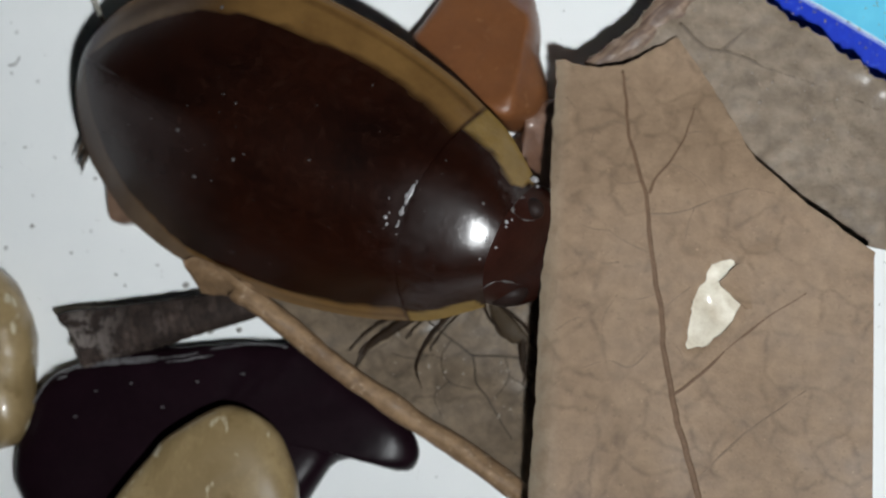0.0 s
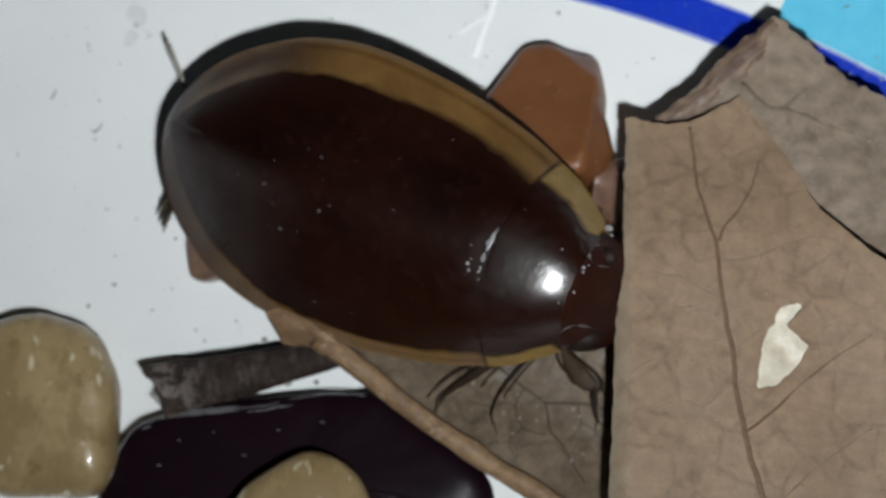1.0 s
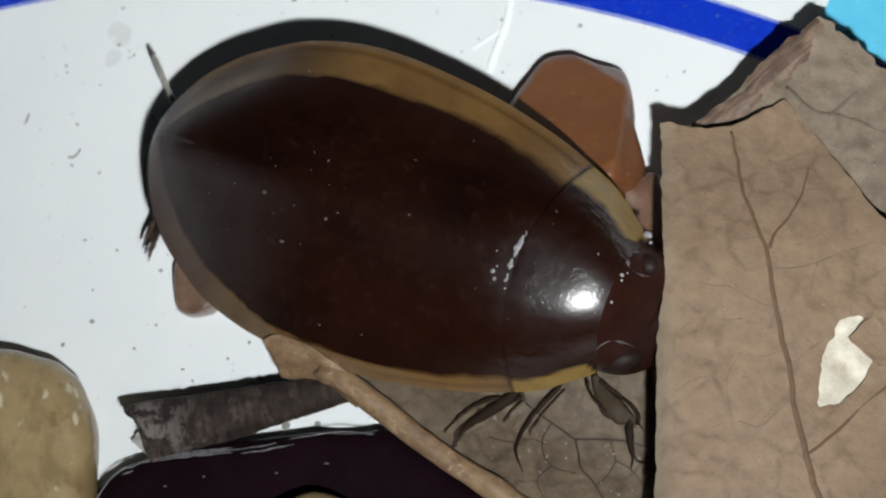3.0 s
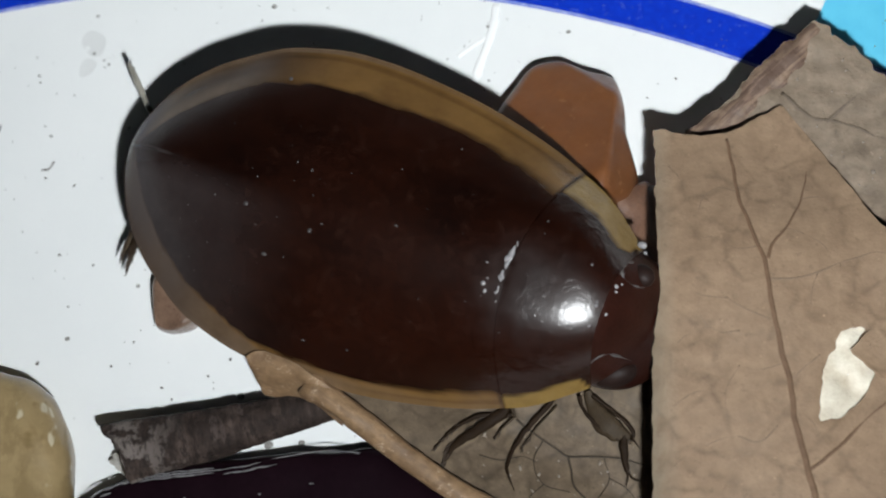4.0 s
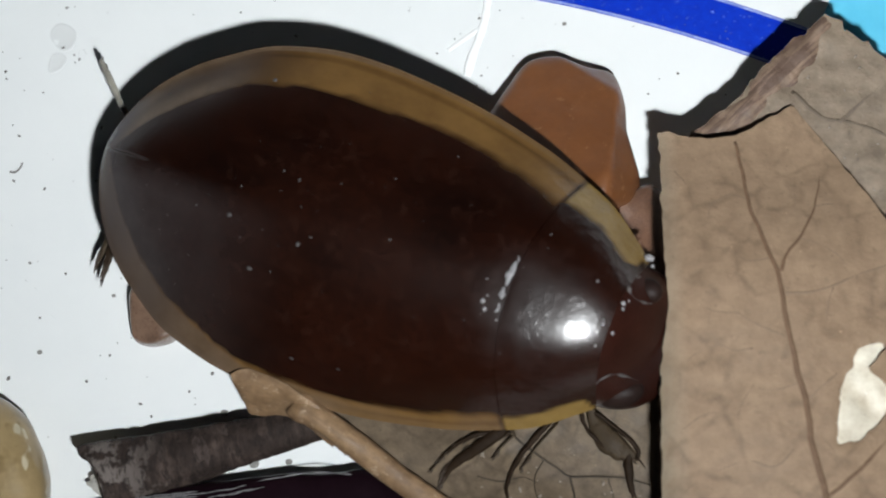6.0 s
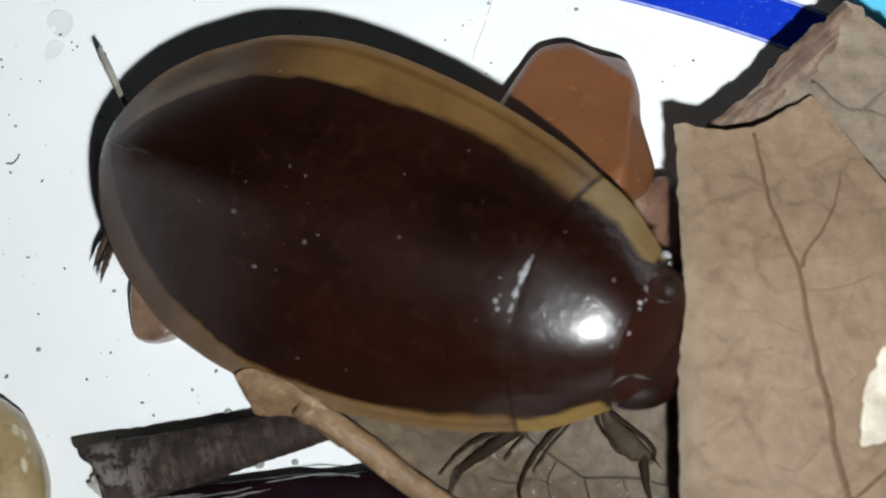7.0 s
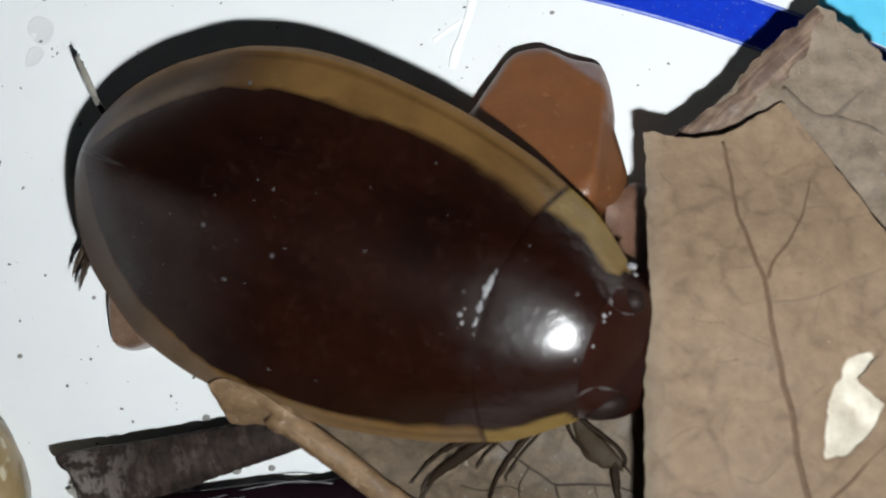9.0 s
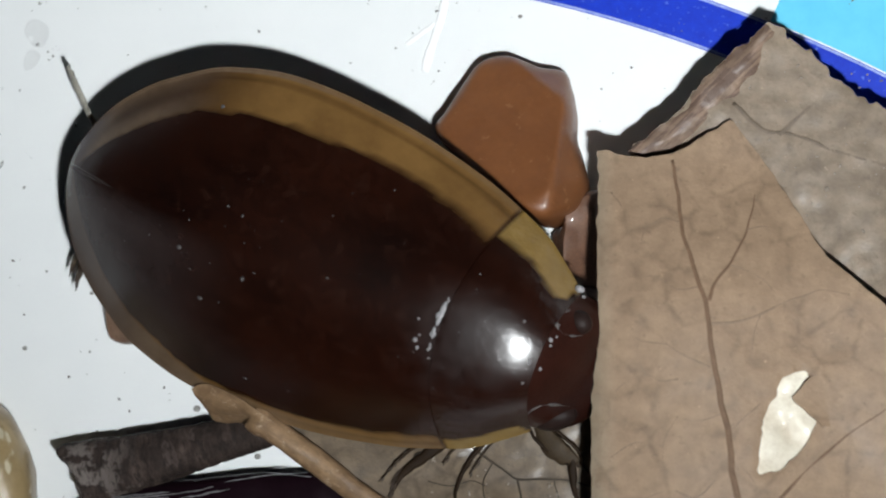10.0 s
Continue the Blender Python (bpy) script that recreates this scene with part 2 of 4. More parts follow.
shell = material("beetle_shell", (0.012, 0.005, 0.004), 0.27, 0.3)
bsdf(shell).inputs["IOR"].default_value = 1.39
bsdf(shell).inputs["Coat IOR"].default_value = 1.76
bsdf(shell).inputs["Coat Roughness"].default_value = 0.27
_v = space(shell)
_edge = add(shell, "ShaderNodeAttribute")
_edge.attribute_name = "margin"
_sep = add(shell, "ShaderNodeSeparateColor")
link(shell, _edge.outputs["Color"], _sep.inputs[0])
_dark = ramp(shell, grain(shell, _v, 0.1, 3), [(0.34, (0.005, 0.0015, 0.0009)), (0.66, (0.017, 0.0041, 0.0018))])
_streak = add(shell, "ShaderNodeMapping")
_streak.inputs["Scale"].default_value = (0.35, 1.0, 1.0)
link(shell, _v, _streak.inputs["Vector"])
_dark = mix(shell, ramp(shell, grain(shell, _streak.outputs[0], 0.45, 5, 0.6), [(0.42, (0, 0, 0)), (0.66, (0.4, 0.4, 0.4))]), _dark, (0.019, 0.0055, 0.003))
_dark = mix(shell, ramp(shell, grain(shell, _v, 2.2, 4, 0.6), [(0.4, (0.3, 0.3, 0.3)), (0.56, (0, 0, 0))]), _dark, (0.0035, 0.0012, 0.0009))
_dark = mix(shell, ramp(shell, grain(shell, _v, 1.1, 6, 0.72), [(0.54, (0, 0, 0)), (0.68, (0.6, 0.6, 0.6))]), _dark, (0.021, 0.0085, 0.0055))
_amber = ramp(shell, grain(shell, _v, 0.35, 5), [(0.3, (0.115, 0.06, 0.019)), (0.7, (0.175, 0.095, 0.03))])
_yellow = ramp(shell, grain(shell, _v, 0.5, 4), [(0.3, (0.16, 0.097, 0.027)), (0.7, (0.215, 0.136, 0.041))])
_rim = ramp(shell, grain(shell, _v, 0.5, 3), [(0.3, (0.1, 0.066, 0.04)), (0.7, (0.16, 0.108, 0.07))])
_c = mix(shell, _sep.outputs["Red"], _dark, mix(shell, _sep.outputs["Blue"], _amber, _yellow))
_c = mix(shell, _sep.outputs["Green"], _c, _rim)
_xyz = add(shell, "ShaderNodeSeparateXYZ")
link(shell, _v, _xyz.inputs[0])
# Mottled grey round the highlight: its halo painted into the base colour
_near = add(shell, "ShaderNodeMapRange")
_near.inputs["From Min"].default_value, _near.inputs["From Max"].default_value = 8.5, 11.5
link(shell, _xyz.outputs["X"], _near.inputs["Value"])
_mid = add(shell, "ShaderNodeMapRange")
_mid.inputs["From Min"].default_value, _mid.inputs["From Max"].default_value = -4.6, -2.4
link(shell, _xyz.outputs["Y"], _mid.inputs["Value"])
_neck = add(shell, "ShaderNodeMapRange")
_neck.inputs["From Min"].default_value, _neck.inputs["From Max"].default_value = 16.2, 14.5
link(shell, _xyz.outputs["X"], _neck.inputs["Value"])
_painted_halo = mix(shell, 1.0, mix(shell, 1.0, mix(shell, 1.0, _near.outputs[0], _mid.outputs[0], "MULTIPLY"), _neck.outputs[0], "MULTIPLY"), ramp(shell, grain(shell, _v, 0.55, 7, 0.7), [(0.4, (0, 0, 0)), (0.66, (0.75, 0.75, 0.75))]), "MULTIPLY")
_upper = add(shell, "ShaderNodeMapRange")
_upper.inputs["From Min"].default_value, _upper.inputs["From Max"].default_value = 3.2, 0.6
link(shell, _xyz.outputs["Y"], _upper.inputs["Value"])
_painted_halo = mix(shell, 1.0, _painted_halo, _upper.outputs[0], "MULTIPLY")
# Base colour greyed for the sheen on the lower rear; tail tip greyed too
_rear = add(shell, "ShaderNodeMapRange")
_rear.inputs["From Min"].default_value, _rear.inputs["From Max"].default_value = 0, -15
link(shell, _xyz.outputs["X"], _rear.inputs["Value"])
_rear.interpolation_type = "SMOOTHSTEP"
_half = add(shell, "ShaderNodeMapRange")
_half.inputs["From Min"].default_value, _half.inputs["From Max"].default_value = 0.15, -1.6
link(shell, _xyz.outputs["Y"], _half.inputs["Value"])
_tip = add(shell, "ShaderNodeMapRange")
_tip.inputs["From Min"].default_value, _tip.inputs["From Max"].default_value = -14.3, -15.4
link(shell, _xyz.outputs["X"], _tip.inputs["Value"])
_rear_sheen = mix(shell, 1.0, mix(shell, 1.0, mix(shell, 1.0, _rear.outputs[0], _half.outputs[0], "MULTIPLY"), _tip.outputs[0], "LIGHTEN"), ramp(shell, grain(shell, _v, 0.25, 5), [(0.25, (0.4, 0.4, 0.4)), (0.7, (1, 1, 1))]), "MULTIPLY")
_c = mix(shell, _rear_sheen, _c, (0.05, 0.039, 0.038))
paint(shell, mix(shell, _painted_halo, _c, (0.03, 0.022, 0.021)))
_wet = add(shell, "ShaderNodeMapRange")
_wet.inputs["From Min"].default_value, _wet.inputs["From Max"].default_value = 9.4, 11.6
link(shell, _xyz.outputs["X"], _wet.inputs["Value"])
_side = add(shell, "ShaderNodeMapRange")
_side.inputs["From Min"].default_value, _side.inputs["From Max"].default_value = 3.7, 1.4
link(shell, _xyz.outputs["Y"], _side.inputs["Value"])
_flank = add(shell, "ShaderNodeMapRange")
_flank.inputs["From Min"].default_value, _flank.inputs["From Max"].default_value = -4.4, -1.9
link(shell, _xyz.outputs["Y"], _flank.inputs["Value"])
_wetness = mix(shell, 1.0, mix(shell, 1.0, _wet.outputs[0], _flank.outputs[0], "MULTIPLY"), _side.outputs[0], "MULTIPLY")
link(shell, ramp(shell, _wetness, [(0.0, (0.08, 0.08, 0.08)), (1.0, (1, 1, 1))]), bsdf(shell).inputs["Coat Weight"])
_relief = bump(shell, mix(shell, 0.45, grain(shell, _v, 0.3, 2), grain(shell, _v, 1.5, 3, 0.6)), 0.75, 0.2)
_worn = add(shell, "ShaderNodeMapRange")
_worn.inputs["From Min"].default_value, _worn.inputs["From Max"].default_value = 9, 12.5
_worn.inputs["To Min"].default_value, _worn.inputs["To Max"].default_value = 0.12, 1.0
link(shell, _xyz.outputs["X"], _worn.inputs["Value"])
link(shell, _worn.outputs[0], _relief.inputs["Strength"])
shell_plain = speckled("beetle_dark_chitin", (0.018, 0.006, 0.004), (0.036, 0.011, 0.007), 0.4, 0.5, 0.0, 0.03)
bsdf(shell_plain).inputs["IOR"].default_value = 1.22
shell_head = speckled("beetle_head", (0.01, 0.003, 0.002), (0.027, 0.0074, 0.0045), 0.5, 0.36, 0.0, 0.06)
bsdf(shell_head).inputs["IOR"].default_value = 1.3
eye_black = speckled("beetle_eye", (0.009, 0.005, 0.0042), (0.021, 0.0115, 0.0095), 0.8, 0.5, 0.0, 0.03)
bsdf(eye_black).inputs["IOR"].default_value = 1.22
glint_silver = speckled("glint_lump", (0.04, 0.037, 0.038), (0.36, 0.35, 0.36), 1.6, 0.3, 0.5, 0.1)
leg_brown = speckled("beetle_leg", (0.006, 0.003, 0.0015), (0.026, 0.0145, 0.007), 0.8, 0.65, 0.0, 0.15)
bsdf(leg_brown).inputs["IOR"].default_value = 1.25
leg_pale = speckled("beetle_shin", (0.018, 0.011, 0.006), (0.06, 0.041, 0.023), 0.6, 0.6, 0.0, 0.12)
bsdf(leg_pale).inputs["IOR"].default_value = 1.3
tarsus = speckled("grey_tarsus", (0.07, 0.065, 0.055), (0.36, 0.34, 0.29), 0.9, 0.4, 0.2, 0.05)
bristle = material("beetle_bristle", (0.045, 0.03, 0.02), 0.45)


# ---- builders, in millimetres ----
def part(name, bm, mat, parent=None, label="", smooth=True):
    me = bpy.data.meshes.new(name)
    bmesh.ops.scale(bm, vec=(MM, MM, MM), verts=bm.verts)
    if smooth:
        for f in bm.faces:
            f.smooth = True
    bm.to_mesh(me)
    bm.free()
    me.materials.append(mat)
    ob = new(name, me)
    if parent is not None:
        ob.parent = parent
    if label:
        ob["label"] = label
    return ob


def empty(name, m=None):
    ob = new(name)
    ob.empty_display_size = 2 * MM
    if m is not None:
        ob.matrix_world = m
    return ob


def curve_at(table, x):
    """A value read from a short table of (x, value), eased between the rows."""
    if x <= table[0][0]:
        return table[0][1]
    for (a, va), (b, vb) in zip(table, table[1:]):
        if x <= b:
            return va + (vb - va) * (x - a) / (b - a)
    return table[-1][1]


def ease(a, b, x):
    t = max(0, min(1, (x - a) / (b - a)))
    return t * t * (3 - 2 * t)


def spline(pts, n, closed=False):
    """Catmull-Rom through the points, n samples a span."""
    pts = [Vector(p) for p in pts]
    k = len(pts)
    out = []
    for i in range(k if closed else k - 1):
        if closed:
            a, b, c, d = (pts[(i + j) % k] for j in (-1, 0, 1, 2))
        else:
            b, c = pts[i], pts[i + 1]
            a = pts[i - 1] if i else 2 * b - c
            d = pts[i + 2] if i + 2 < k else 2 * c - b
        for j in range(n):
            t = j / n
            out.append(0.5 * (2 * b + (c - a) * t + (2 * a - 5 * b + 4 * c - d) * t * t + (3 * b - a - 3 * c + d) * t ** 3))
    if not closed:
        out.append(pts[-1])
    return out


def grid(bm, rows, closed=False):
    """Quads over rows of points; closed: each row is a ring. Returns the vertices."""
    vs = [[bm.verts.new(p) for p in r] for r in rows]
    m = len(rows[0])
    for a, b in zip(vs, vs[1:]):
        for j in range(m if closed else m - 1):
            k = (j + 1) % m
            bm.faces.new((a[j], a[k], b[k], b[j]))
    return vs


def tube(bm, path, radii, sides=8, caps=True, flat=1.0):
    path = [Vector(p) for p in path]
    rows = []
    for i, p in enumerate(path):
        d = (path[min(i + 1, len(path) - 1)] - path[max(i - 1, 0)]).normalized()
        side = d.cross(Vector((0, 0, 1)))
        side = side.normalized() if side.length > 1e-4 else Vector((1, 0, 0))
        up = side.cross(d)
        r = radii[i] if isinstance(radii, (list, tuple)) else radii
        rows.append([p + r * (math.cos(a) * side + flat * math.sin(a) * up) for a in (2 * math.pi * j / sides for j in range(sides))])
    vs = grid(bm, rows, True)
    if caps:
        bm.faces.new(list(reversed(vs[0])))
        bm.faces.new(vs[-1])
    return vs


def taper(n, a, b):
    return [a + (b - a) * i / (n - 1) for i in range(n)]


def rugged(p, scale, amount):
    return Vector(p) + amount * noise.noise_vector(Vector(p) * scale)


def stone_mesh(outline, z0, height, flatness=0.5, lump=0.25, seed=0.0, tilt=(0, 0), ridges=()):
    """A worn stone: its widest outline, resting at z0."""
    ring = spline([(x, y, 0) for x, y in outline], 6, True)
    c = sum(ring, Vector()) / len(ring)
    bm = bmesh.new()
    rows = []
    for k in range(17):
        a = -math.pi / 2 + math.pi * k / 16
        s = max(abs(math.cos(a)), 1e-3) ** flatness
        z = z0 + height * (0.5 + 0.5 * math.copysign(abs(math.sin(a)) ** 0.8, a))
        row = []
        for p in ring:
            q = c + (p - c) * s + Vector((0, 0, z))
            q.z += tilt[0] * (q.x - c.x) * (k / 16) + tilt[1] * (q.y - c.y) * (k / 16)
            o = lump * noise.noise_vector(q * 0.22 + Vector((seed, seed, 0)))
            o += lump * 0.25 * noise.noise_vector(q * 0.9 + Vector((seed, 0, 0)))
            q += o * (0.2 + 0.8 * s)
            for px, py, nx, ny, drop in ridges:
                q.z -= drop * max(0.0, (q.x - px) * nx + (q.y - py) * ny) * (k / 16) ** 2
            q.z = max(q.z, z0)
            row.append(q)
        rows.append(row)
    vs = grid(bm, rows, True)
    bm.faces.new(list(reversed(vs[0])))
    bm.faces.new(vs[-1])
    return bm


# ---- the dish ----
DISH = Vector((-16.2, -67.9, 0))


def lathe(profile, steps=180):
    bm = bmesh.new()
    rows = [[DISH + Vector((r * math.cos(a), r * math.sin(a), z)) for a in (2 * math.pi * j / steps for j in range(steps))] for r, z in profile]
    grid(bm, rows, True)
    return bm


def arc_strip(r0, r1, a0, a1, z, thick, n=60):
    bm = bmesh.new()
    rows = []
    for i in range(n + 1):
        a = radians(a0 + (a1 - a0) * i / n)
        u = Vector((math.cos(a), math.sin(a), 0))
        rows.append([DISH + u * r0 + Vector((0, 0, z)), DISH + u * r0 + Vector((0, 0, z + thick)), DISH + u * r1 + Vector((0, 0, z + thick)), DISH + u * r1 + Vector((0, 0, z))])
    vs = grid(bm, rows, True)
    bm.faces.new(vs[0])
    bm.faces.new(list(reversed(vs[-1])))
    return bm


table = part("table_top", (lambda b: (bmesh.ops.create_cube(b, size=1, matrix=Matrix.Translation((0, 0, -24)) @ Matrix.Diagonal((900, 700, 40, 1))), b)[1])(bmesh.new()), table_wood)
tagged(table, "brown wooden table under the dish", "table", kind="structure")
dish = part("floor", lathe([(0.001, 0), (60, 0), (112, 0), (116, 0.8), (119, 3), (121, 9), (123.5, 9.6), (124, 8), (122, 2), (118, -2.5), (112, -4), (60, -4), (0.001, -4)]), floor_white)
tagged(dish, "white plastic dish with blue printed ring", "dish", kind="structure")
part("printed_band", arc_strip(90.0, 93.1, 20, 130, 0.01, 0.03, 90), blue_print, dish, "dark blue printed ring", False)
part("printed_line", arc_strip(90.05, 90.2, 20, 130, 0.01, 0.05, 90), pale_blue_line, dish, "pale worn edge of the print", False)
part("printed_line", arc_strip(92.9, 93.05, 20, 130, 0.01, 0.05, 90), pale_blue_line, dish, "pale worn edge of the print", False)
part("printed_patch", arc_strip(93.2, 104, 45, 65.3, 0.01, 0.03, 40), sky_print, dish, "light blue printed patch", False)

# ---- stones ----
def stone(label, mat, outline, z0, height, **kw):
    ob = part("pebble", stone_mesh(outline, z0, height, **kw), mat)
    return tagged(ob, label, "pebble", "pebbles in the dish")


def faceted_mesh(outline, height, planes, bevel=0.5, seed=0.0):
    """A broken, worn stone: height(x, y) of its top, cut by planes (px, py, nx, ny, drop), with a rounded edge."""
    ring = spline([(x, y, 0) for x, y in outline], 5, True)
    c = sum(ring, Vector()) / len(ring)

    def top(x, y):
        z = height(x, y)
        for px, py, nx, ny, drop in planes:
            z -= drop * max(0.0, (x - px) * nx + (y - py) * ny)
        return z + 0.06 * noise.noise(Vector((x * 0.6, y * 0.6, seed))) + 0.02 * noise.noise(Vector((x * 2.1, y * 2.1, seed)))

    bm = bmesh.new()
    rows = [[Vector((p.x, p.y, 0)).lerp(c, 0.06) for p in ring]]
    for k, inset in ((0.25, 0.0), (0.5, 0.0), (0.78, 0.05), (0.9, 0.2), (0.97, 0.55), (1.0, 1.0)):
        rows.append([])
        for p in ring:
            q = p + (c - p).normalized() * bevel * inset
            rows[-1].append(Vector((q.x, q.y, max(0.02, top(q.x, q.y) * k))) + 0.05 * noise.noise_vector(Vector((q.x * 1.3, q.y * 1.3, k * 2 + seed))))
    for f in [0.94 - 0.92 * i / 18 for i in range(19)]:
        rows.append([])
        for p in ring:
            e = p + (c - p).normalized() * bevel
            q = c + (e - c) * f
            rows[-1].append(Vector((q.x, q.y, top(q.x, q.y))))
    vs = grid(bm, rows, True)
    bm.faces.new(list(reversed(vs[0])))
    bm.faces.new(vs[-1])
    return bm


tagged(part("pebble", faceted_mesh(
    [(1.8, 10.2), (2.3, 11.3), (3.0, 12.4), (3.6, 13.5), (4.3, 14.4), (5.2, 14.9), (6.5, 14.9), (7.4, 14.6), (8.4, 14.15), (9.8, 13.95), (10.3, 12.9), (10.65, 11.1), (10.65, 9.5), (11.05, 8.0), (11.35, 6.4), (11.0, 5.2), (10.2, 4.5), (8.6, 4.0), (6.0, 6.0), (3.6, 8.0)],
    lambda x, y: 2.4 + 0.44 * ((x - 5.2) * 0.5 - (y - 14) * 0.87),
    [(8.3, 13.2, 0.67, 0.74, 1.2), (10.0, 9.8, 0.97, -0.1, 1.9), (10.4, 6.2, 0.5, -0.85, 0.5), (3.4, 12.2, -0.85, 0.5, 0.5)], 0.55, 3.0), stone_red),
    "smooth red-brown pebble beside the beetle", "pebble", "pebbles in the dish")
stone("rounded cream pebble with dark stains", stone_cream,
      [(-24.4, -11.0), (-25.0, -8.5), (-26.6, -6.6), (-29.0, -5.8), (-32.0, -5.6), (-35.5, -7.0), (-37.5, -11.0), (-36.5, -15.5), (-33.0, -18.4), (-29.0, -18.6), (-25.8, -18.3), (-24.4, -16.8), (-24.3, -13.8)], 0.0, 5.0, flatness=0.35, lump=0.5, seed=8)
dark_stone = stone("glossy dark purple flat stone", stone_dark,
      [(-24.6, -16.0), (-23.2, -13.6), (-20.5, -12.4), (-15.9, -11.7), (-11.5, -11.1), (-7.8, -10.9), (-4.1, -11.1), (-0.5, -13.9), (2.8, -17.0), (2.4, -19.4), (-2.5, -19.0), (-6.0, -23.5), (-13.0, -27.0), (-21.0, -26.0), (-25.2, -21.0)], 0.0, 3.2, flatness=0.2, lump=0.3, seed=12)
# pale streaks and specks stand in for sheen on the dark stone
bm = bmesh.new()
rng = random.Random(17)
rim = spline([(-24.2, -15.6, 0), (-23.3, -14.2, 0), (-22.4, -13.3, 0), (-20.6, -12.65, 0), (-18.3, -12.25, 0), (-14.1, -11.85, 0), (-10.7, -11.25, 0), (-8.6, -11.0, 0), (-6.2, -11.15, 0), (-4.2, -12.0, 0)], 16)
shore = [p + Vector((0.02, -0.12 - 0.1 * noise.noise(p * 0.7), 2.85 + 0.05 * noise.noise(p * 1.3))) for p in rim]
tube(bm, shore, [0.03 + 0.07 * abs(noise.noise(p * 0.9)) for p in shore], 7, flat=0.5)
for k in range(18):
    a = rng.randrange(24, 80)
    n = rng.randrange(6, 20)
    inset = rng.choice((0.12, 0.2, 0.28, 0.36, 0.45, 0.6))
    run = [p + Vector((0.1 * inset, -inset - 0.1 * noise.noise(p * 1.4), 2.95 + 0.25 * min(1, inset * 2))) for p in rim[a:a + n]]
    tube(bm, run, [rng.uniform(0.03, 0.1) * math.sin(math.pi * (0.1 + 0.8 * i / (len(run) - 1))) for i in range(len(run))], 5, flat=0.4)
for x, y in ((-19.4, -14.6), (-16.9, -14.0), (-12.2, -13.8), (-20.8, -16.4), (-9.0, -13.2), (-14.6, -15.6)):
    bmesh.ops.create_icosphere(bm, subdivisions=1, radius=1, matrix=Matrix.Translation((x, y, 3.22)) @ Matrix.Diagonal((rng.uniform(0.08, 0.2), 0.07, 0.05, 1)))
tagged(part("rim_sheen", bm, rim_grey, dark_stone, "pale grey streaks standing for sheen along the rim"), kind="stuff")
stone("smooth cream pebble lying on the dark stone", stone_cream,
      [(-4.4, -21.6), (-5.8, -17.3), (-9.3, -15.4), (-12.6, -17.0), (-15.2, -19.6), (-17.3, -22.6), (-18.0, -27.0), (-12.0, -29.0), (-6.4, -27.0)], 3.1, 4.0, flatness=0.5, lump=0.3, seed=21)
stone("small translucent amber pebble under the beetle", stone_amber,
      [(-19.6, 1.2), (-20.0, -1.5), (-19.6, -2.3), (-18.1, -2.6), (-16.8, -2.0), (-15.5, 0.0), (-17.0, 2.0)], 0.0, 1.9, flatness=0.15, lump=0.35, seed=31, ridges=((-18.6, -1.4, -0.8, -0.6, 0.8),))
stone("small pinkish-brown stone chip by the beetle's head", stone_chip,
      [(9.4, 3.6), (10.0, 5.4), (11.5, 6.4), (12.8, 5.4), (12.8, 2.4), (11.6, 0.2), (9.8, 0.8)], 0.0, 3.2, flatness=0.12, lump=1.3, seed=41, tilt=(-0.3, 0.15), ridges=((11.2, 4.6, 0.8, -0.5, 0.6), (10.6, 4.4, -0.5, -0.8, 0.4)))

# ---- leaves ----
def leaf_sheet(bm, x0, x1, top, bottom, height, left=None, nx=80, ny=100, ragged=0.12, hole=None):
    """A sheet in columns between two edges; height(x, y) gives its curl."""
    cols = []
    for i in range(nx + 1):
        s = i / nx
        x = x0 + (x1 - x0) * s
        t, b = curve_at(top, x), curve_at(bottom, x)
        col = []
        for j in range(ny + 1):
            f = j / ny
            y = t + (b - t) * f
            xx = x + ((curve_at(left, -y) - x0) * (1 - s) ** 5 if left else 0)
            e = (1 - f) ** 30 + (1 - s) ** 30
            q = Vector((xx, y, 0)) + e * ragged * noise.noise_vector(Vector((xx * 1.7, y * 1.7, 4.0)))
            q.z = height(q.x, q.y)
            col.append(q)
        cols.append(col)
    vs = grid(bm, cols)
    if hole:
        c = sum((Vector((*p, 0)) for p in hole), Vector()) / len(hole)
        ring = [rugged(p, 1.6, 0.3) for p in spline([(*p, 0) for p in hole], 6, True)]
        def inside(p):
            ang = math.atan2(p.y - c.y, p.x - c.x)
            near = min(ring, key=lambda q: abs(math.remainder(math.atan2(q.y - c.y, q.x - c.x) - ang, 2 * math.pi)))
            return math.hypot(p.x - c.x, p.y - c.y) < math.hypot(near.x - c.x, near.y - c.y), near
        gone = [f for f in bm.faces if (f.calc_center_median() - c).to_2d().length < 8 and inside(f.calc_center_median())[0]]
        bmesh.ops.delete(bm, geom=gone, context="FACES")
        for v in bm.verts:
            if v.is_boundary and (v.co - c).to_2d().length < 5:
                near = inside(v.co)[1]
                v.co.x, v.co.y = near.x, near.y
                v.co.z = height(near.x, near.y) - 0.1


def thick(ob, mm):
    s = ob.modifiers.new("thickness", "SOLIDIFY")
    s.thickness, s.offset = mm * MM, -1
    crisp = ob.modifiers.new("crisp_edge", "EDGE_SPLIT")
    crisp.split_angle = radians(48)
    return ob


def on(height, pts, lift=0.0):
    return [Vector((x, y, height(x, y) + lift)) for x, y in pts]


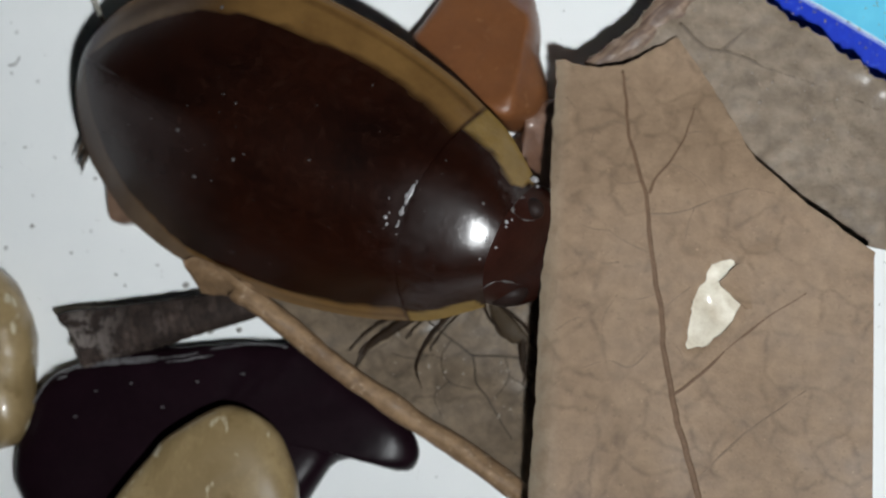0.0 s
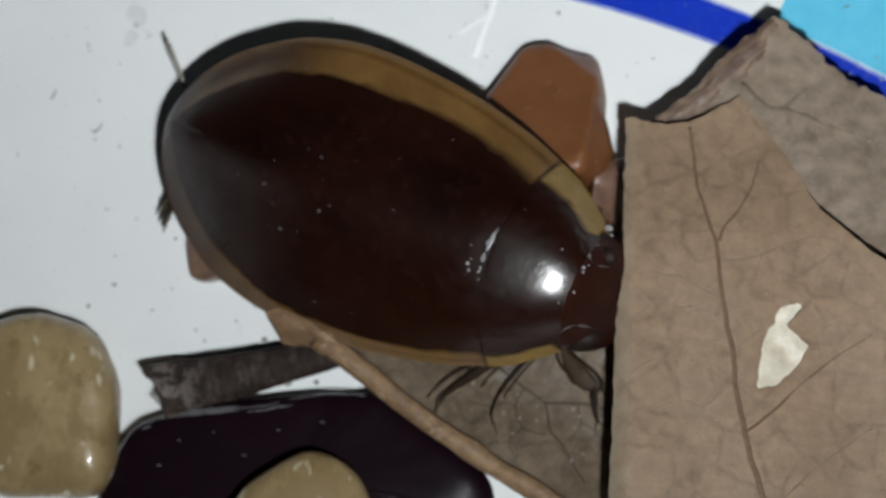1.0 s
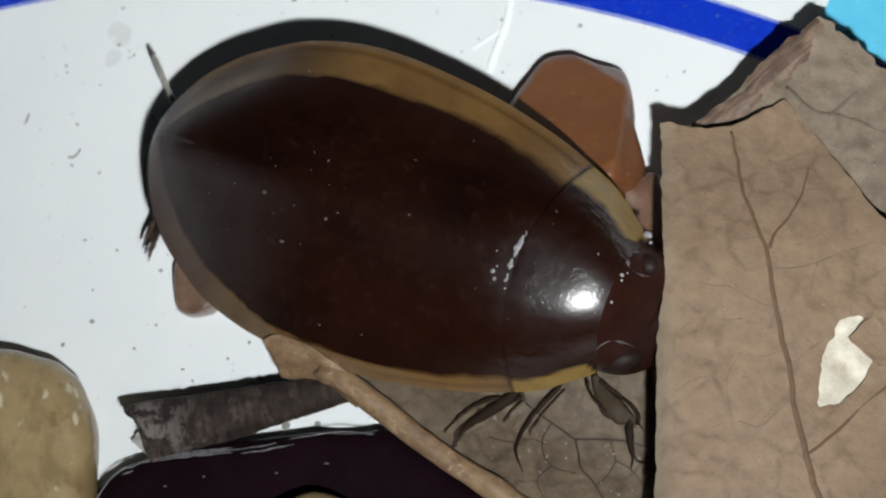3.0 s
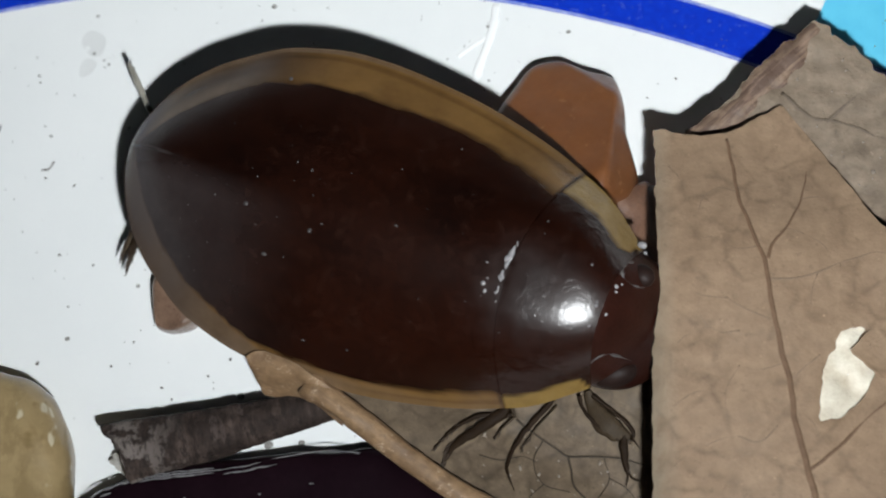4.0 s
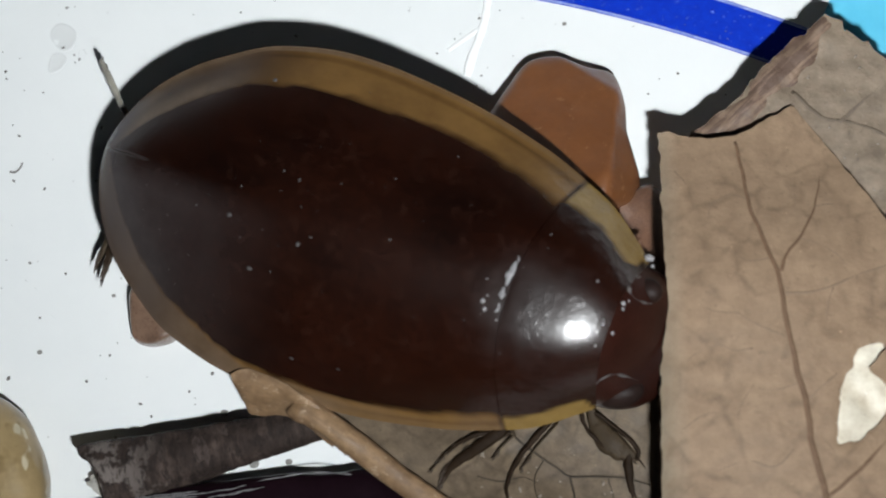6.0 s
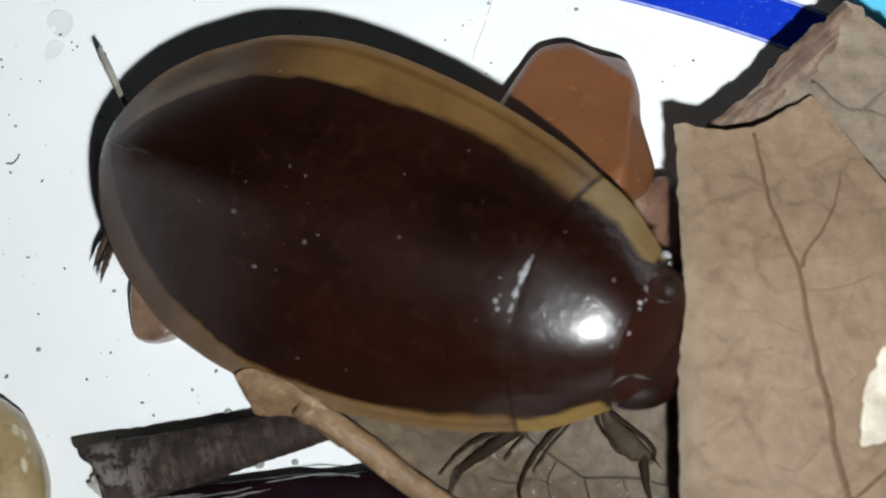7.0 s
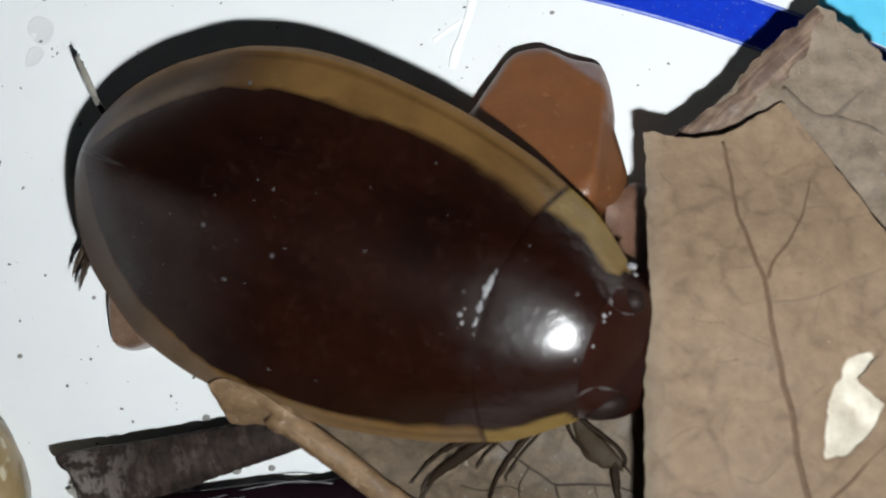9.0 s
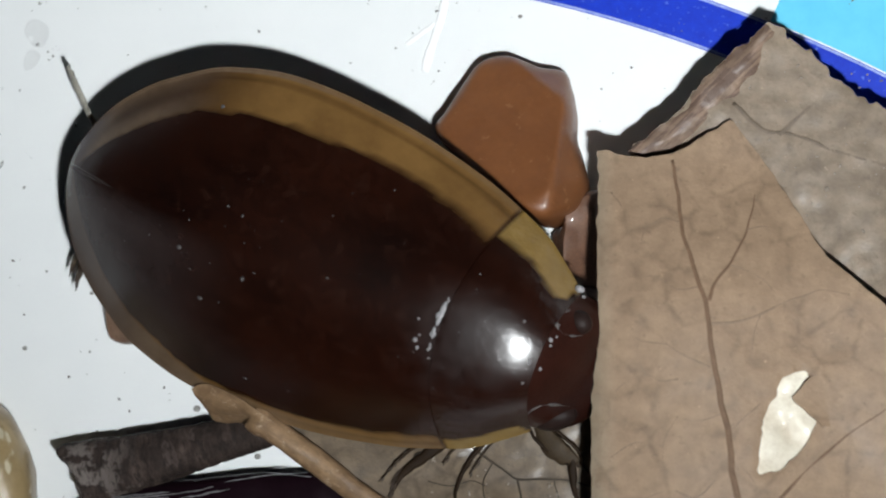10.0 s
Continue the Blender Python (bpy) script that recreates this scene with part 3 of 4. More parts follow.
def vein(parent, height, pts, r0, r1, mat=None, name="vein", lift=0.02):
    path = spline([(x, y, 0) for x, y in pts], 8)
    path = [Vector((p.x + 0.12 * noise.noise(p * 0.8), p.y, height(p.x, p.y) + lift)) for p in path]
    bm = bmesh.new()
    tube(bm, path, taper(len(path), r0, r1), 7, flat=0.3)
    return part(name, bm, mat or vein_brown, parent)


def big_height(x, y):
    z = 9.3 + 0.04 * min(0, 6 - y) + 0.04 * (6 - y) - 0.32 * ease(-3, 7, y) * 7 + 0.35 * math.sin(0.42 * (x - 12) + 0.12 * y) + 0.3 * noise.noise(Vector((x * 0.16, y * 0.16, 2)))
    z -= 0.035 * max(0, x - 20) ** 1.35
    edge = max(0, 13.2 - x)
    return z - 0.3 * edge * edge + 0.05 * noise.noise(Vector((x * 0.7, y * 0.7, 7)))


big_leaf = empty("dry_leaf", pose(0, 0.6 * MM, 0))
bm = bmesh.new()
HOLE = [(21.6, -11.8), (21.7, -10.1), (22.1, -8.5), (22.8, -7.1), (23.3, -6.4), (24.4, -6.3), (24.7, -7.3), (24.8, -8.4), (24.8, -9.3), (24.4, -10.2), (23.1, -11.6), (22.1, -11.9)]
leaf_sheet(bm, 12.4, 33.2,
           [(12.4, 7.35), (13.7, 6.9), (15.4, 6.7), (17.1, 7.0), (18.0, 7.45), (18.9, 8.1), (20.4, 9.0), (20.7, 8.5), (22.2, 6.4), (23.7, 3.95), (25.6, 0.5), (29, -2.6), (33.2, -5.6)],
           [(12.4, -27), (20, -28), (33.2, -25)], big_height,
           [(-7.1, 12.5), (-4.4, 12.46), (-0.6, 12.44), (2.3, 12.56), (5, 12.37), (7.6, 12.06), (11, 11.95), (15.5, 11.89), (22, 11.6), (28, 11.3)],
           nx=100, ny=130, hole=HOLE)
thick(part("blade", bm, leaf_brown, big_leaf), 0.28)
vein(big_leaf, big_height, [(16.87, 6.5), (17.16, 4.28), (17.52, 1.93), (18.19, -0.54), (18.82, -2.57), (19.19, -5.68), (19.55, -8.04), (19.92, -10.05), (20.18, -12.69), (20.71, -15.3), (21.5, -18.2), (22.6, -22), (23.6, -27)], 0.12, 0.25, name="midrib", lift=-0.01)
for r, pts in ((0.1, [(18.9, -2.1), (19.48, -0.81), (20.39, 0.39), (21.22, 2.38), (21.73, 4.42)]),
               (0.07, [(18.99, -3.45), (20.47, -3.36), (21.81, -2.94), (23.17, -2.29), (24.52, -1.81), (25.45, -1.58), (27, -1.9)]),
               (0.1, [(20.75, -15.04), (22.39, -13.73), (23.78, -12.3), (24.68, -11.45), (26.4, -10.0), (29, -8.3)]),
               (0.07, [(19.84, -9.78), (20.78, -8.88), (21.7, -8.05)]),
               (0.06, [(18.95, -5.95), (17.6, -5.32), (16.51, -4.61), (15.9, -3.6)]),
               (0.06, [(17.2, -6.6), (16.1, -6.69), (15.31, -6.31), (14.17, -6.69), (13.18, -7.54)]),
               (0.06, [(19.15, -12.35), (18.0, -13.31), (16.45, -12.93), (14.22, -13.77), (13, -14.6)]),
               (0.08, [(22.2, -20.5), (25, -17.5), (29, -14.5)]),
               (0.05, [(21.1, 2.1), (21.9, 2.3), (22.8, 2.2)]), (0.05, [(20.1, 0.0), (21.4, -0.5), (22.4, -1.3), (22.9, -2.3)]),
               (0.05, [(17.4, 2.6), (16.3, 2.9), (15.3, 2.4), (14.2, 2.6)]), (0.045, [(13.3, 4.6), (13.9, 3.6), (13.3, 2.6)]),
               (0.05, [(18.4, -1.3), (17.1, -1.4), (15.8, -0.6), (14.6, -0.8)]), (0.045, [(15.3, 2.4), (15.0, 0.8), (15.6, -0.6)]),
               (0.05, [(16.5, -4.6), (15.0, -4.3), (13.6, -3.4)]), (0.045, [(15.3, -6.3), (14.8, -5.2), (15.0, -4.3)]),
               (0.05, [(19.6, -8.6), (18.2, -9.0), (17.0, -8.6), (16.1, -6.7)]), (0.05, [(17.0, -8.7), (16.2, -10.4), (16.4, -12.9)]),
               (0.045, [(16.2, -10.4), (14.6, -10.2), (13.2, -11.0)]), (0.05, [(20.0, -11.2), (21.2, -12.4), (21.6, -14.3)]),
               (0.05, [(23.2, -2.3), (23.4, -4.0), (24.2, -5.4)]), (0.045, [(21.8, -3.0), (21.3, -4.6), (21.7, -6.3)])):
    vein(big_leaf, big_height, pts, r * 1.25, r * 0.6, vein_brown if r > 0.09 else vein_faint, lift=-0.012)
bm = bmesh.new()
ring = spline([(*p, 0) for p in HOLE], 5, True)
cen = sum((Vector((*p, 0)) for p in HOLE), Vector()) / len(HOLE)
rows = [[Vector(((cen + (p - cen) * s).x, (cen + (p - cen) * s).y, big_height((cen + (p - cen) * s).x, (cen + (p - cen) * s).y) - 0.42 - 0.15 * max(0, 1 - s) + 0.34 * noise.noise((cen + (p - cen) * s) * 0.7))) for p in ring] for s in (1.35, 1.15, 1.0, 0.95, 0.85, 0.73, 0.6, 0.48, 0.35, 0.2, 0.02)]
grid(bm, rows, True)
thick(part("pale_patch", bm, pale_skin, big_leaf, "pale bare patch with torn edge"), 0.1)
bm = bmesh.new()
rows = []
for j in range(13):
    y = -6.5 - 2.9 * j / 12
    x0 = 24.7 - 1.15 * (1 - abs(j / 5 - 1) ** 1.1 if j < 14 else 0) + 0.35 * noise.noise(Vector((0, y * 1.7, 0)))
    rows.append([Vector((x0 + (25.7 - x0) * i / 8, y, big_height(x0 + (25.7 - x0) * i / 8, y) + 0.06 + 0.12 * (1 - i / 8) ** 2 * (1 if i < 8 else 0) - 0.1 * (i / 8) ** 3)) for i in range(9)])
grid(bm, list(reversed(rows)))
thick(part("torn_flap", bm, leaf_brown, big_leaf, "torn brown flap over the pale patch"), 0.15)
tagged(big_leaf, "large dry brown leaf with a pale torn patch", "leaf", "dead leaves in the dish")


def back_height(x, y):
    z = 5.7 - 0.02 * (14 - y) - 0.04 * max(0, x - 22) ** 1.2 + 0.4 * noise.noise(Vector((x * 0.2, y * 0.2, 11)))
    return z + 0.15 * noise.noise(Vector((x * 0.8, y * 0.8, 5)))


back_leaf = empty("dry_leaf", pose(0.15 * MM, 0.75 * MM, 0))
bm = bmesh.new()
leaf_sheet(bm, 14.2, 38, [(14.2, 7.2), (17.1, 9.4), (18.8, 11.5), (20.8, 13.2), (22.6, 14.7), (24.4, 13.4), (26.7, 10.8), (30, 8.8), (34, 6.0), (38, 1.0)],
           [(14.2, 3), (20, 0), (28, -4), (34, -5), (38, -4)], back_height, nx=110, ny=70, ragged=0.5)
thick(part("blade", bm, leaf_grey, back_leaf), 0.3)
for pts in ([(20.3, 9.9), (21.96, 8.3), (24.0, 7.83), (26.26, 6.86), (30, 5.6), (35, 3.6)], [(23, 7.9), (24.6, 9.4), (26, 10.6)]):
    vein(back_leaf, back_height, pts, 0.2, 0.1, vein_back, lift=-0.035)
# its folded edge
bm = bmesh.new()
edge = spline([(14.0, 7.2, 5.65), (17.0, 9.5, 5.65), (18.7, 11.5, 5.65), (20.6, 13.1, 5.65), (22.5, 14.6, 5.65)], 20)
rows = []
for i, p in enumerate(edge):
    f = i / (len(edge) - 1)
    w = 0.7 + 1.7 * math.sin(math.pi * min(1, 0.12 + f * 0.82)) + 0.3 * noise.noise(Vector((f * 6, 3, 0)))
    rows.append([p + Vector((0.62, -0.78, 0)) * (w * k / 8) + Vector((0, 0, 0.22 * math.sin(math.pi * k / 8) + 0.14 - 0.6 * (k / 8) ** 2 + 0.1 * noise.noise(Vector((p.x * 0.9, p.y * 0.9, k * 0.7))))) + (k == 0) * (0.15 + 0.85 * ease(0.55, 0.85, f)) * (0.25 * noise.noise_vector(p * 0.9) + 0.25 * noise.noise_vector(p * 2.3)) for k in range(9)])
rows = [[p + 0.14 * noise.noise_vector(p * 1.1) + 0.05 * noise.noise_vector(p * 3.2) for p in r] for r in rows]
grid(bm, rows)
thick(part("folded_edge", bm, leaf_pink, back_leaf, "folded pinkish-brown edge"), 0.2)
# pale specks imitate wet glints on this leaf; the first is a larger one
bm = bmesh.new()
rng = random.Random(31)
for k in range(90):
    x, y = rng.uniform(20, 34), rng.uniform(2, 13)
    r = rng.choice((0.03, 0.04, 0.05, 0.06, 0.08))
    if k == 0:
        x, y, r = 25.7, 4.6, 0.16
    bmesh.ops.create_icosphere(bm, subdivisions=1, radius=1, matrix=Matrix.Translation((x, y, back_height(x, y) + 0.02)) @ Matrix.Rotation(rng.uniform(0, 3.1), 4, "Z") @ Matrix.Diagonal((r * rng.uniform(1, 2.0), r, r * 0.5, 1)))
tagged(part("grit", bm, speck_pale, back_leaf, "pale specks standing for wet glints"), kind="stuff")
tagged(back_leaf, "grey-brown dead leaf with a folded edge", "leaf", "dead leaves in the dish")

# the leaf under the beetle, with its rolled rim
low_leaf = empty("dry_leaf")
AXIS = spline([(-9.1, -7.5, 6.0), (-8.3, -8.0, 6.0), (-7.3, -8.7, 5.95), (-4.4, -10.85, 5.5), (-1.0, -13.35, 5.0), (2.75, -15.8, 4.6), (6.6, -18.1, 4.4), (11.5, -21.4, 4.2), (16, -24.5, 4.0)], 14)
rows, roll = [], []
for i, p in enumerate(AXIS):
    f = i / (len(AXIS) - 1)
    side = Vector((0.5, 0.86, 0))
    r = (0.86 - 0.16 * min(1, f * 6)) * (1 + 0.1 * noise.noise(Vector((f * 9, 0, 0)))) * (1 - 0.08 * f) * (0.5 + 0.5 * min(1, f * 9))
    open_end = math.exp(-(f / 0.09) ** 2)
    reach = curve_at([(0, 0.6), (0.05, 1.5), (0.14, 5), (0.3, 11), (1, 16)], f)
    row = []
    for k in range(31):
        b = reach * k / 30
        q = p + side * b
        q.z = p.z - r - 2.0 * min(1, b / 5) + 0.35 * noise.noise(Vector((q.x * 0.25, q.y * 0.25, 20))) + 0.12 * noise.noise(q * 0.9)
        row.append(q)
    rows.append(row)
    turn = []
    for k in range(22):
        a = -math.pi / 2 - 1.75 * math.pi * k / 21
        rr = r * (1 - 0.25 * k / 21)
        q = p + rr * (1 + 0.35 * open_end) * math.cos(a) * side + Vector((0, 0, rr * (0.95 - 0.6 * open_end) * math.sin(a)))
        q += (0.4 + 0.4 * noise.noise(Vector((k * 0.3, 1, 6)))) * max(0, 1 - f * 30) * Vector((0.86, -0.5, 0))
        q += 0.16 * noise.noise_vector(p * 0.3 + Vector((0, 0, k * 0.12))) + 0.05 * noise.noise_vector(q * 0.9) + 0.025 * noise.noise_vector(q * 2.6)
        turn.append(q)
    roll.append(turn)
bm = bmesh.new()
grid(bm, rows)
thick(part("blade", bm, leaf_olive, low_leaf, "wet olive-brown blade"), 0.25)
bm = bmesh.new()
grid(bm, roll)
thick(part("rolled_edge", bm, roll_brown, low_leaf, "rolled light-brown edge"), 0.18)
# the roll opens into a flap over the beetle's rim and down on the stalk
UPPER = spline([(-12.8, -5.85, 6.15), (-12.2, -5.6, 6.35), (-11.4, -5.65, 6.45), (-9.9, -6.3, 6.7), (-8.7, -7.1, 6.75), (-7.4, -8.1, 6.6), (-6.4, -8.95, 6.3)], 6)
LOWER = spline([(-12.5, -6.5, 5.3), (-12.15, -7.2, 4.5), (-11.8, -7.75, 3.95), (-10.2, -7.85, 4.3), (-9.1, -8.25, 4.7), (-7.8, -9.2, 5.1), (-6.9, -9.9, 5.1)], 6)
rows = []
for i, (top, foot) in enumerate(zip(UPPER, LOWER)):
    u = i / (len(UPPER) - 1)
    row = []
    for j in range(19):
        v = j / 18
        q = top.lerp(foot, v)
        q.z += (0.25 + 0.35 * math.sin(math.pi * u)) * math.sin(math.pi * v) - 0.5 * u ** 6
        q += 0.06 * noise.noise_vector(q * 0.8) + 0.03 * noise.noise_vector(q * 2.2)
        row.append(q)
    rows.append(row)
bm = bmesh.new()
grid(bm, list(reversed(rows)))
thick(part("open_flap", bm, roll_brown, low_leaf, "flattened light-brown end of the roll"), 0.06)


def low_height(x, y):
    best = min(AXIS, key=lambda p: abs((Vector((x, y, 0)) - p).to_2d().dot(Vector((0.86, -0.5)))))
    b = (Vector((x, y, 0)) - best).to_2d().dot(Vector((0.5, 0.86)))
    q = best + Vector((0.5, 0.86, 0)) * b
    return best.z - 0.68 - 2.0 * min(1, max(0, b) / 5) + 0.35 * noise.noise(Vector((q.x * 0.25, q.y * 0.25, 20))) + 0.12


for r, pts in ((0.1, [(3.6, -9.2), (4.43, -9.95), (5.94, -11.0), (6.78, -11.53), (8.2, -11.55), (9.84, -11.64), (11.4, -12.1)]),
               (0.1, [(6.78, -11.53), (6.9, -12.4), (7.15, -13.5), (8.1, -14.8), (9.6, -17.2)]),
               (0.06, [(5.2, -10.5), (4.6, -11.9), (5.3, -13.4), (6.9, -13.9)]), (0.05, [(9.0, -11.6), (9.2, -12.9), (8.6, -14.1), (8.0, -14.6)]),
               (0.05, [(1.4, -11.6), (2.6, -11.9), (3.9, -11.6), (4.7, -11.9)]), (0.05, [(5.3, -13.4), (4.4, -14.4), (4.9, -15.8)]),
               (0.05, [(9.2, -12.9), (10.4, -13.6), (11.2, -14.8)])):
    vein(low_leaf, low_height, pts, r * 0.8, r * 0.5, vein_dark, lift=0.25)
# wet glints of the blade, imitated by small pale specks
bm = bmesh.new()
rng = random.Random(23)
for k in range(46):
    x, y = rng.uniform(0.5, 11.0), rng.uniform(-17.0, -9.5)
    r = rng.choice((0.03, 0.04, 0.05, 0.07, 0.1))
    bmesh.ops.create_icosphere(bm, subdivisions=1, radius=1, matrix=Matrix.Translation((x, y, low_height(x, y) + 0.25)) @ Matrix.Rotation(rng.uniform(0, 3.1), 4, "Z") @ Matrix.Diagonal((r * rng.uniform(1, 2.4), r, r * 0.5, 1)))
tagged(part("grit", bm, speck_pale, low_leaf, "pale specks standing for wet glints"), kind="stuff")
tagged(low_leaf, "wet olive-brown leaf with a rolled rim under the beetle", "leaf", "dead leaves in the dish")

# ---- the hollow stalk ----
stalk = empty("plant_stalk")
A, B = Vector((-21.05, -11.05, 2.3)), Vector((-6.5, -7.7, 2.8))
bm = bmesh.new()
rows = []
for i in range(141):
    f = i / 140
    p = A.lerp(B, f)
    d = (B - A).normalized()
    side = d.cross(Vector((0, 0, 1))).normalized()
    up = side.cross(d)
    r = 1.95 - 1.4 * f ** 0.68
    row = []
    for j in range(40):
        a = 2 * math.pi * j / 40
        rr = r * (1 + 0.04 * math.cos(7 * a + 1.0) + 0.06 * noise.noise(Vector((f * 9, math.cos(a) * 1.6, math.sin(a) * 1.6))) + 0.1 * noise.noise(Vector((f * 34, math.cos(a) * 2, math.sin(a) * 2))))
        q = p + rr * (math.cos(a) * side + 0.8 * math.sin(a) * up)
        if i == 0:
            q -= d * (0.7 * noise.noise(Vector((math.cos(a) * 2, math.sin(a) * 2, 9))) - 0.9 * math.cos(a))
        row.append(q)
    rows.append(row)
grid(bm, rows, True)
thick(part("bark", bm, bark, stalk), 0.4)
bm = bmesh.new()
rows = []
for j in range(13):
    b = j / 12
    reach = 0.5 + 1.1 * abs(noise.noise(Vector((j * 0.9, 2, 0)))) + 0.5 * math.sin(math.pi * b)
    rows.append([A + Vector((0.7 - (0.7 + reach) * i / 7 + 0.45 * b, 0.7 - 1.75 * b + 0.08 * noise.noise(Vector((i, j, 5))), -0.2 - 1.1 * (i / 7) ** 0.7 + 0.12 * noise.noise(Vector((i * 0.8, j * 0.8, 9))))) for i in range(8)])
grid(bm, list(reversed(rows)))
thick(part("torn_fibre", bm, pith, stalk, "pale torn pith"), 0.1)
tagged(stalk, "broken dark grey-brown hollow plant stalk", "stalk")

# ---- the beetle ----
beetle = empty("diving_beetle", pose(-5.7 * MM, 1.96 * MM, 7.6 * MM, 10.0, -5.0, -23.3))
WIDTH = [(-16.4, 0.05), (-16.2, 1.3), (-15.7, 2.7), (-15, 4.0), (-14, 5.3), (-12.5, 6.7), (-11, 7.7), (-9.5, 8.6), (-8, 9.2), (-5, 9.9), (-2, 10.1), (1, 10.0), (5, 9.55), (9.5, 8.5), (12.3, 7.5), (14.3, 6.6), (16.3, 5.1), (17.4, 4.2)]
DOME = [(-16.4, 0.0), (-16, 0.5), (-15, 1.25), (-13, 2.35), (-10, 3.5), (-6, 4.5), (-1, 5.0), (5, 5.0), (9, 4.87), (11.2, 4.74), (13, 4.63), (15, 4.38), (16.3, 4.0), (17.3, 3.5)]
_wide = spline([(a, b, 0) for a, b in WIDTH], 6)
_high = spline([(a, b, 0) for a, b in DOME], 6)
WIDE, HIGH = [(p.x, p.y) for p in _wide], [(p.x, p.y) for p in _high]


def shell_point(x, s, lift=0.0):
    w, h = curve_at(WIDE, x), curve_at(HIGH, x)
    p = 1.4 + 0.6 * ease(-16, -7, x) + 0.6 * ease(7, 13, x)
    groove = (0.006 + 0.11 * (1 - ease(-14, -11, x))) * math.exp(-(s * w / 0.07) ** 2) * (x < 11.2)
    full_side = 1 + 0.014 * math.exp(-((x + 5) / 6) ** 2) * (s > 0)
    return Vector((x, w * s * full_side, h * max(0.0, 1 - abs(s) ** p) ** 1.22 + lift - groove))


def plate(name, xs, ss, x_of, margin, label="", lift=0.0):
    """A piece of the back: x_of(u, s) bends its ends, margin(x, s) gives the amber and the rim."""
    bm = bmesh.new()
    layer = bm.verts.layers.float_color.new("margin")
    rows = [[shell_point(x_of(u, s), s, lift * (1 - u) ** 12) for s in ss] for u in xs]
    marks = [[margin(x_of(u, s), s) for s in ss] for u in xs]
    vs = grid(bm, rows)
    for rv, rm in zip(vs, marks):
        for v, (a, b, c) in zip(rv, rm):
            v[layer] = (a, b, c, 1)
    bmesh.ops.recalc_face_normals(bm, faces=bm.faces)
    if sum(f.normal.z for f in bm.faces) < 0:
        bmesh.ops.reverse_faces(bm, faces=bm.faces)
    ob = thick(part(name, bm, shell, beetle, label), 0.22)
    ob.modifiers[0].use_rim = False
    return ob


def wing_margin(x, s):
    a = abs(s)
    if s > 0:
        start = curve_at([(-16.4, 0.68), (-12, 0.7), (-9, 0.725), (0, 0.73), (3, 0.77), (8, 0.79), (12.5, 0.79)], x)
    else:
        start = curve_at([(-16.4, 0.72), (-14.4, 0.76), (-11.7, 0.8), (-7, 0.84), (-5, 0.87), (-2.9, 0.91), (6, 0.922), (12.5, 0.925)], x)
    w = curve_at(WIDE, x)
    slope = (curve_at(WIDE, min(12, x + 0.2)) - curve_at(WIDE, max(-16.4, x - 0.2))) / 0.4
    a = 1 - (1 - a) * w / math.hypot(1, slope * a) / 10.0
    soft = curve_at([(-14, 0.008), (4, 0.014), (8, 0.035), (12, 0.05)], x) * (1 if s > 0 else 0.5)
    wob = (0.012 + 0.012 * ease(4, 10, x)) * noise.noise(Vector((x * 0.7, s * 4, 0))) + 0.005 * noise.noise(Vector((x * 2.6, s * 9, 0)))
    amber = ease(start + wob - soft, start + wob + soft, a) * (0.12 + 0.88 * (ease(-10.5, -4.5, x) if s > 0 else ease(-12.5, -6.5, x)))
    line = 1 - 0.45 * math.exp(-((a - 0.935) / 0.014) ** 2) if s > 0 else 1 - 0.35 * math.exp(-((a - 0.965) / 0.01) ** 2)
    back = 1 - (ease(-11.5, -6.5, x) if s > 0 else 0.8 * ease(-3, 10, x))
    inner = ease(start, start + 0.02, a + 0.02 * noise.noise(Vector((x * 0.8, s * 5, 8))))
    between = math.exp(-((a - 0.87) / 0.07) ** 2) * ease(-15.8, -13.5, x) if s > 0 else 0.0
    line *= 1 - 0.85 * ease(seam_x(s) - 0.2, seam_x(s) - 0.06, x)
    return amber * line, max(ease(0.965, 0.975, a) * (1 - 0.6 * ease(-6, 2, x)), back * inner * (0.75 if s > 0 else 0.85) * (1 - 0.8 * between)), 0.0


def neck_margin(x, s):
    a = abs(s) + 0.012 * noise.noise(Vector((x, s * 3, 3)))
    joint = 0.25 + 0.75 * ease(0.0, 0.22, x - seam_x(s))
    if s > 0:
        start = curve_at([(11, 0.75), (12.2, 0.77), (14.2, 0.79), (15.6, 0.745), (16.3, 0.735), (16.75, 0.8), (17.0, 0.95), (17.3, 1.1)], x)
        return joint * ease(start - 0.015, start + 0.02, a), 0.0, 1.0
    start = curve_at([(11, 0.91), (13.2, 0.9), (15.7, 0.86), (16.6, 0.86), (17.2, 1.0)], x)
    return joint * ease(start - 0.012, start + 0.015, a), 0.0, 1.0


US = [i / 70 for i in range(70)] + [0.993, 0.997, 1.0]
half = [0.0, 0.006, 0.012, 0.022] + [1 - (1 - i / 34) ** 1.5 for i in range(1, 35)]


def seam_x(s):
    return 11.2 + (0.95 if s > 0 else 1.5) * s * s


def front_x(s):
    return 16.95 + 0.25 * s * s


def wing_x(u, s):
    return -16.38 + (seam_x(s) + 16.38) * (u ** 1.25)


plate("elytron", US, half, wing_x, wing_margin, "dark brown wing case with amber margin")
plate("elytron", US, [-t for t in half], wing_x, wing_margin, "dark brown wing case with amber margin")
full = [math.sin(math.pi / 2 * (-1 + i / 28)) for i in range(57)]
plate("pronotum", [i / 24 for i in range(25)], full, lambda u, s: seam_x(s) + 0.01 + (front_x(s) - seam_x(s) - 0.01) * u, neck_margin, "dark glossy neck shield with amber sides", -0.07)
# belly
bm = bmesh.new()
rows = []
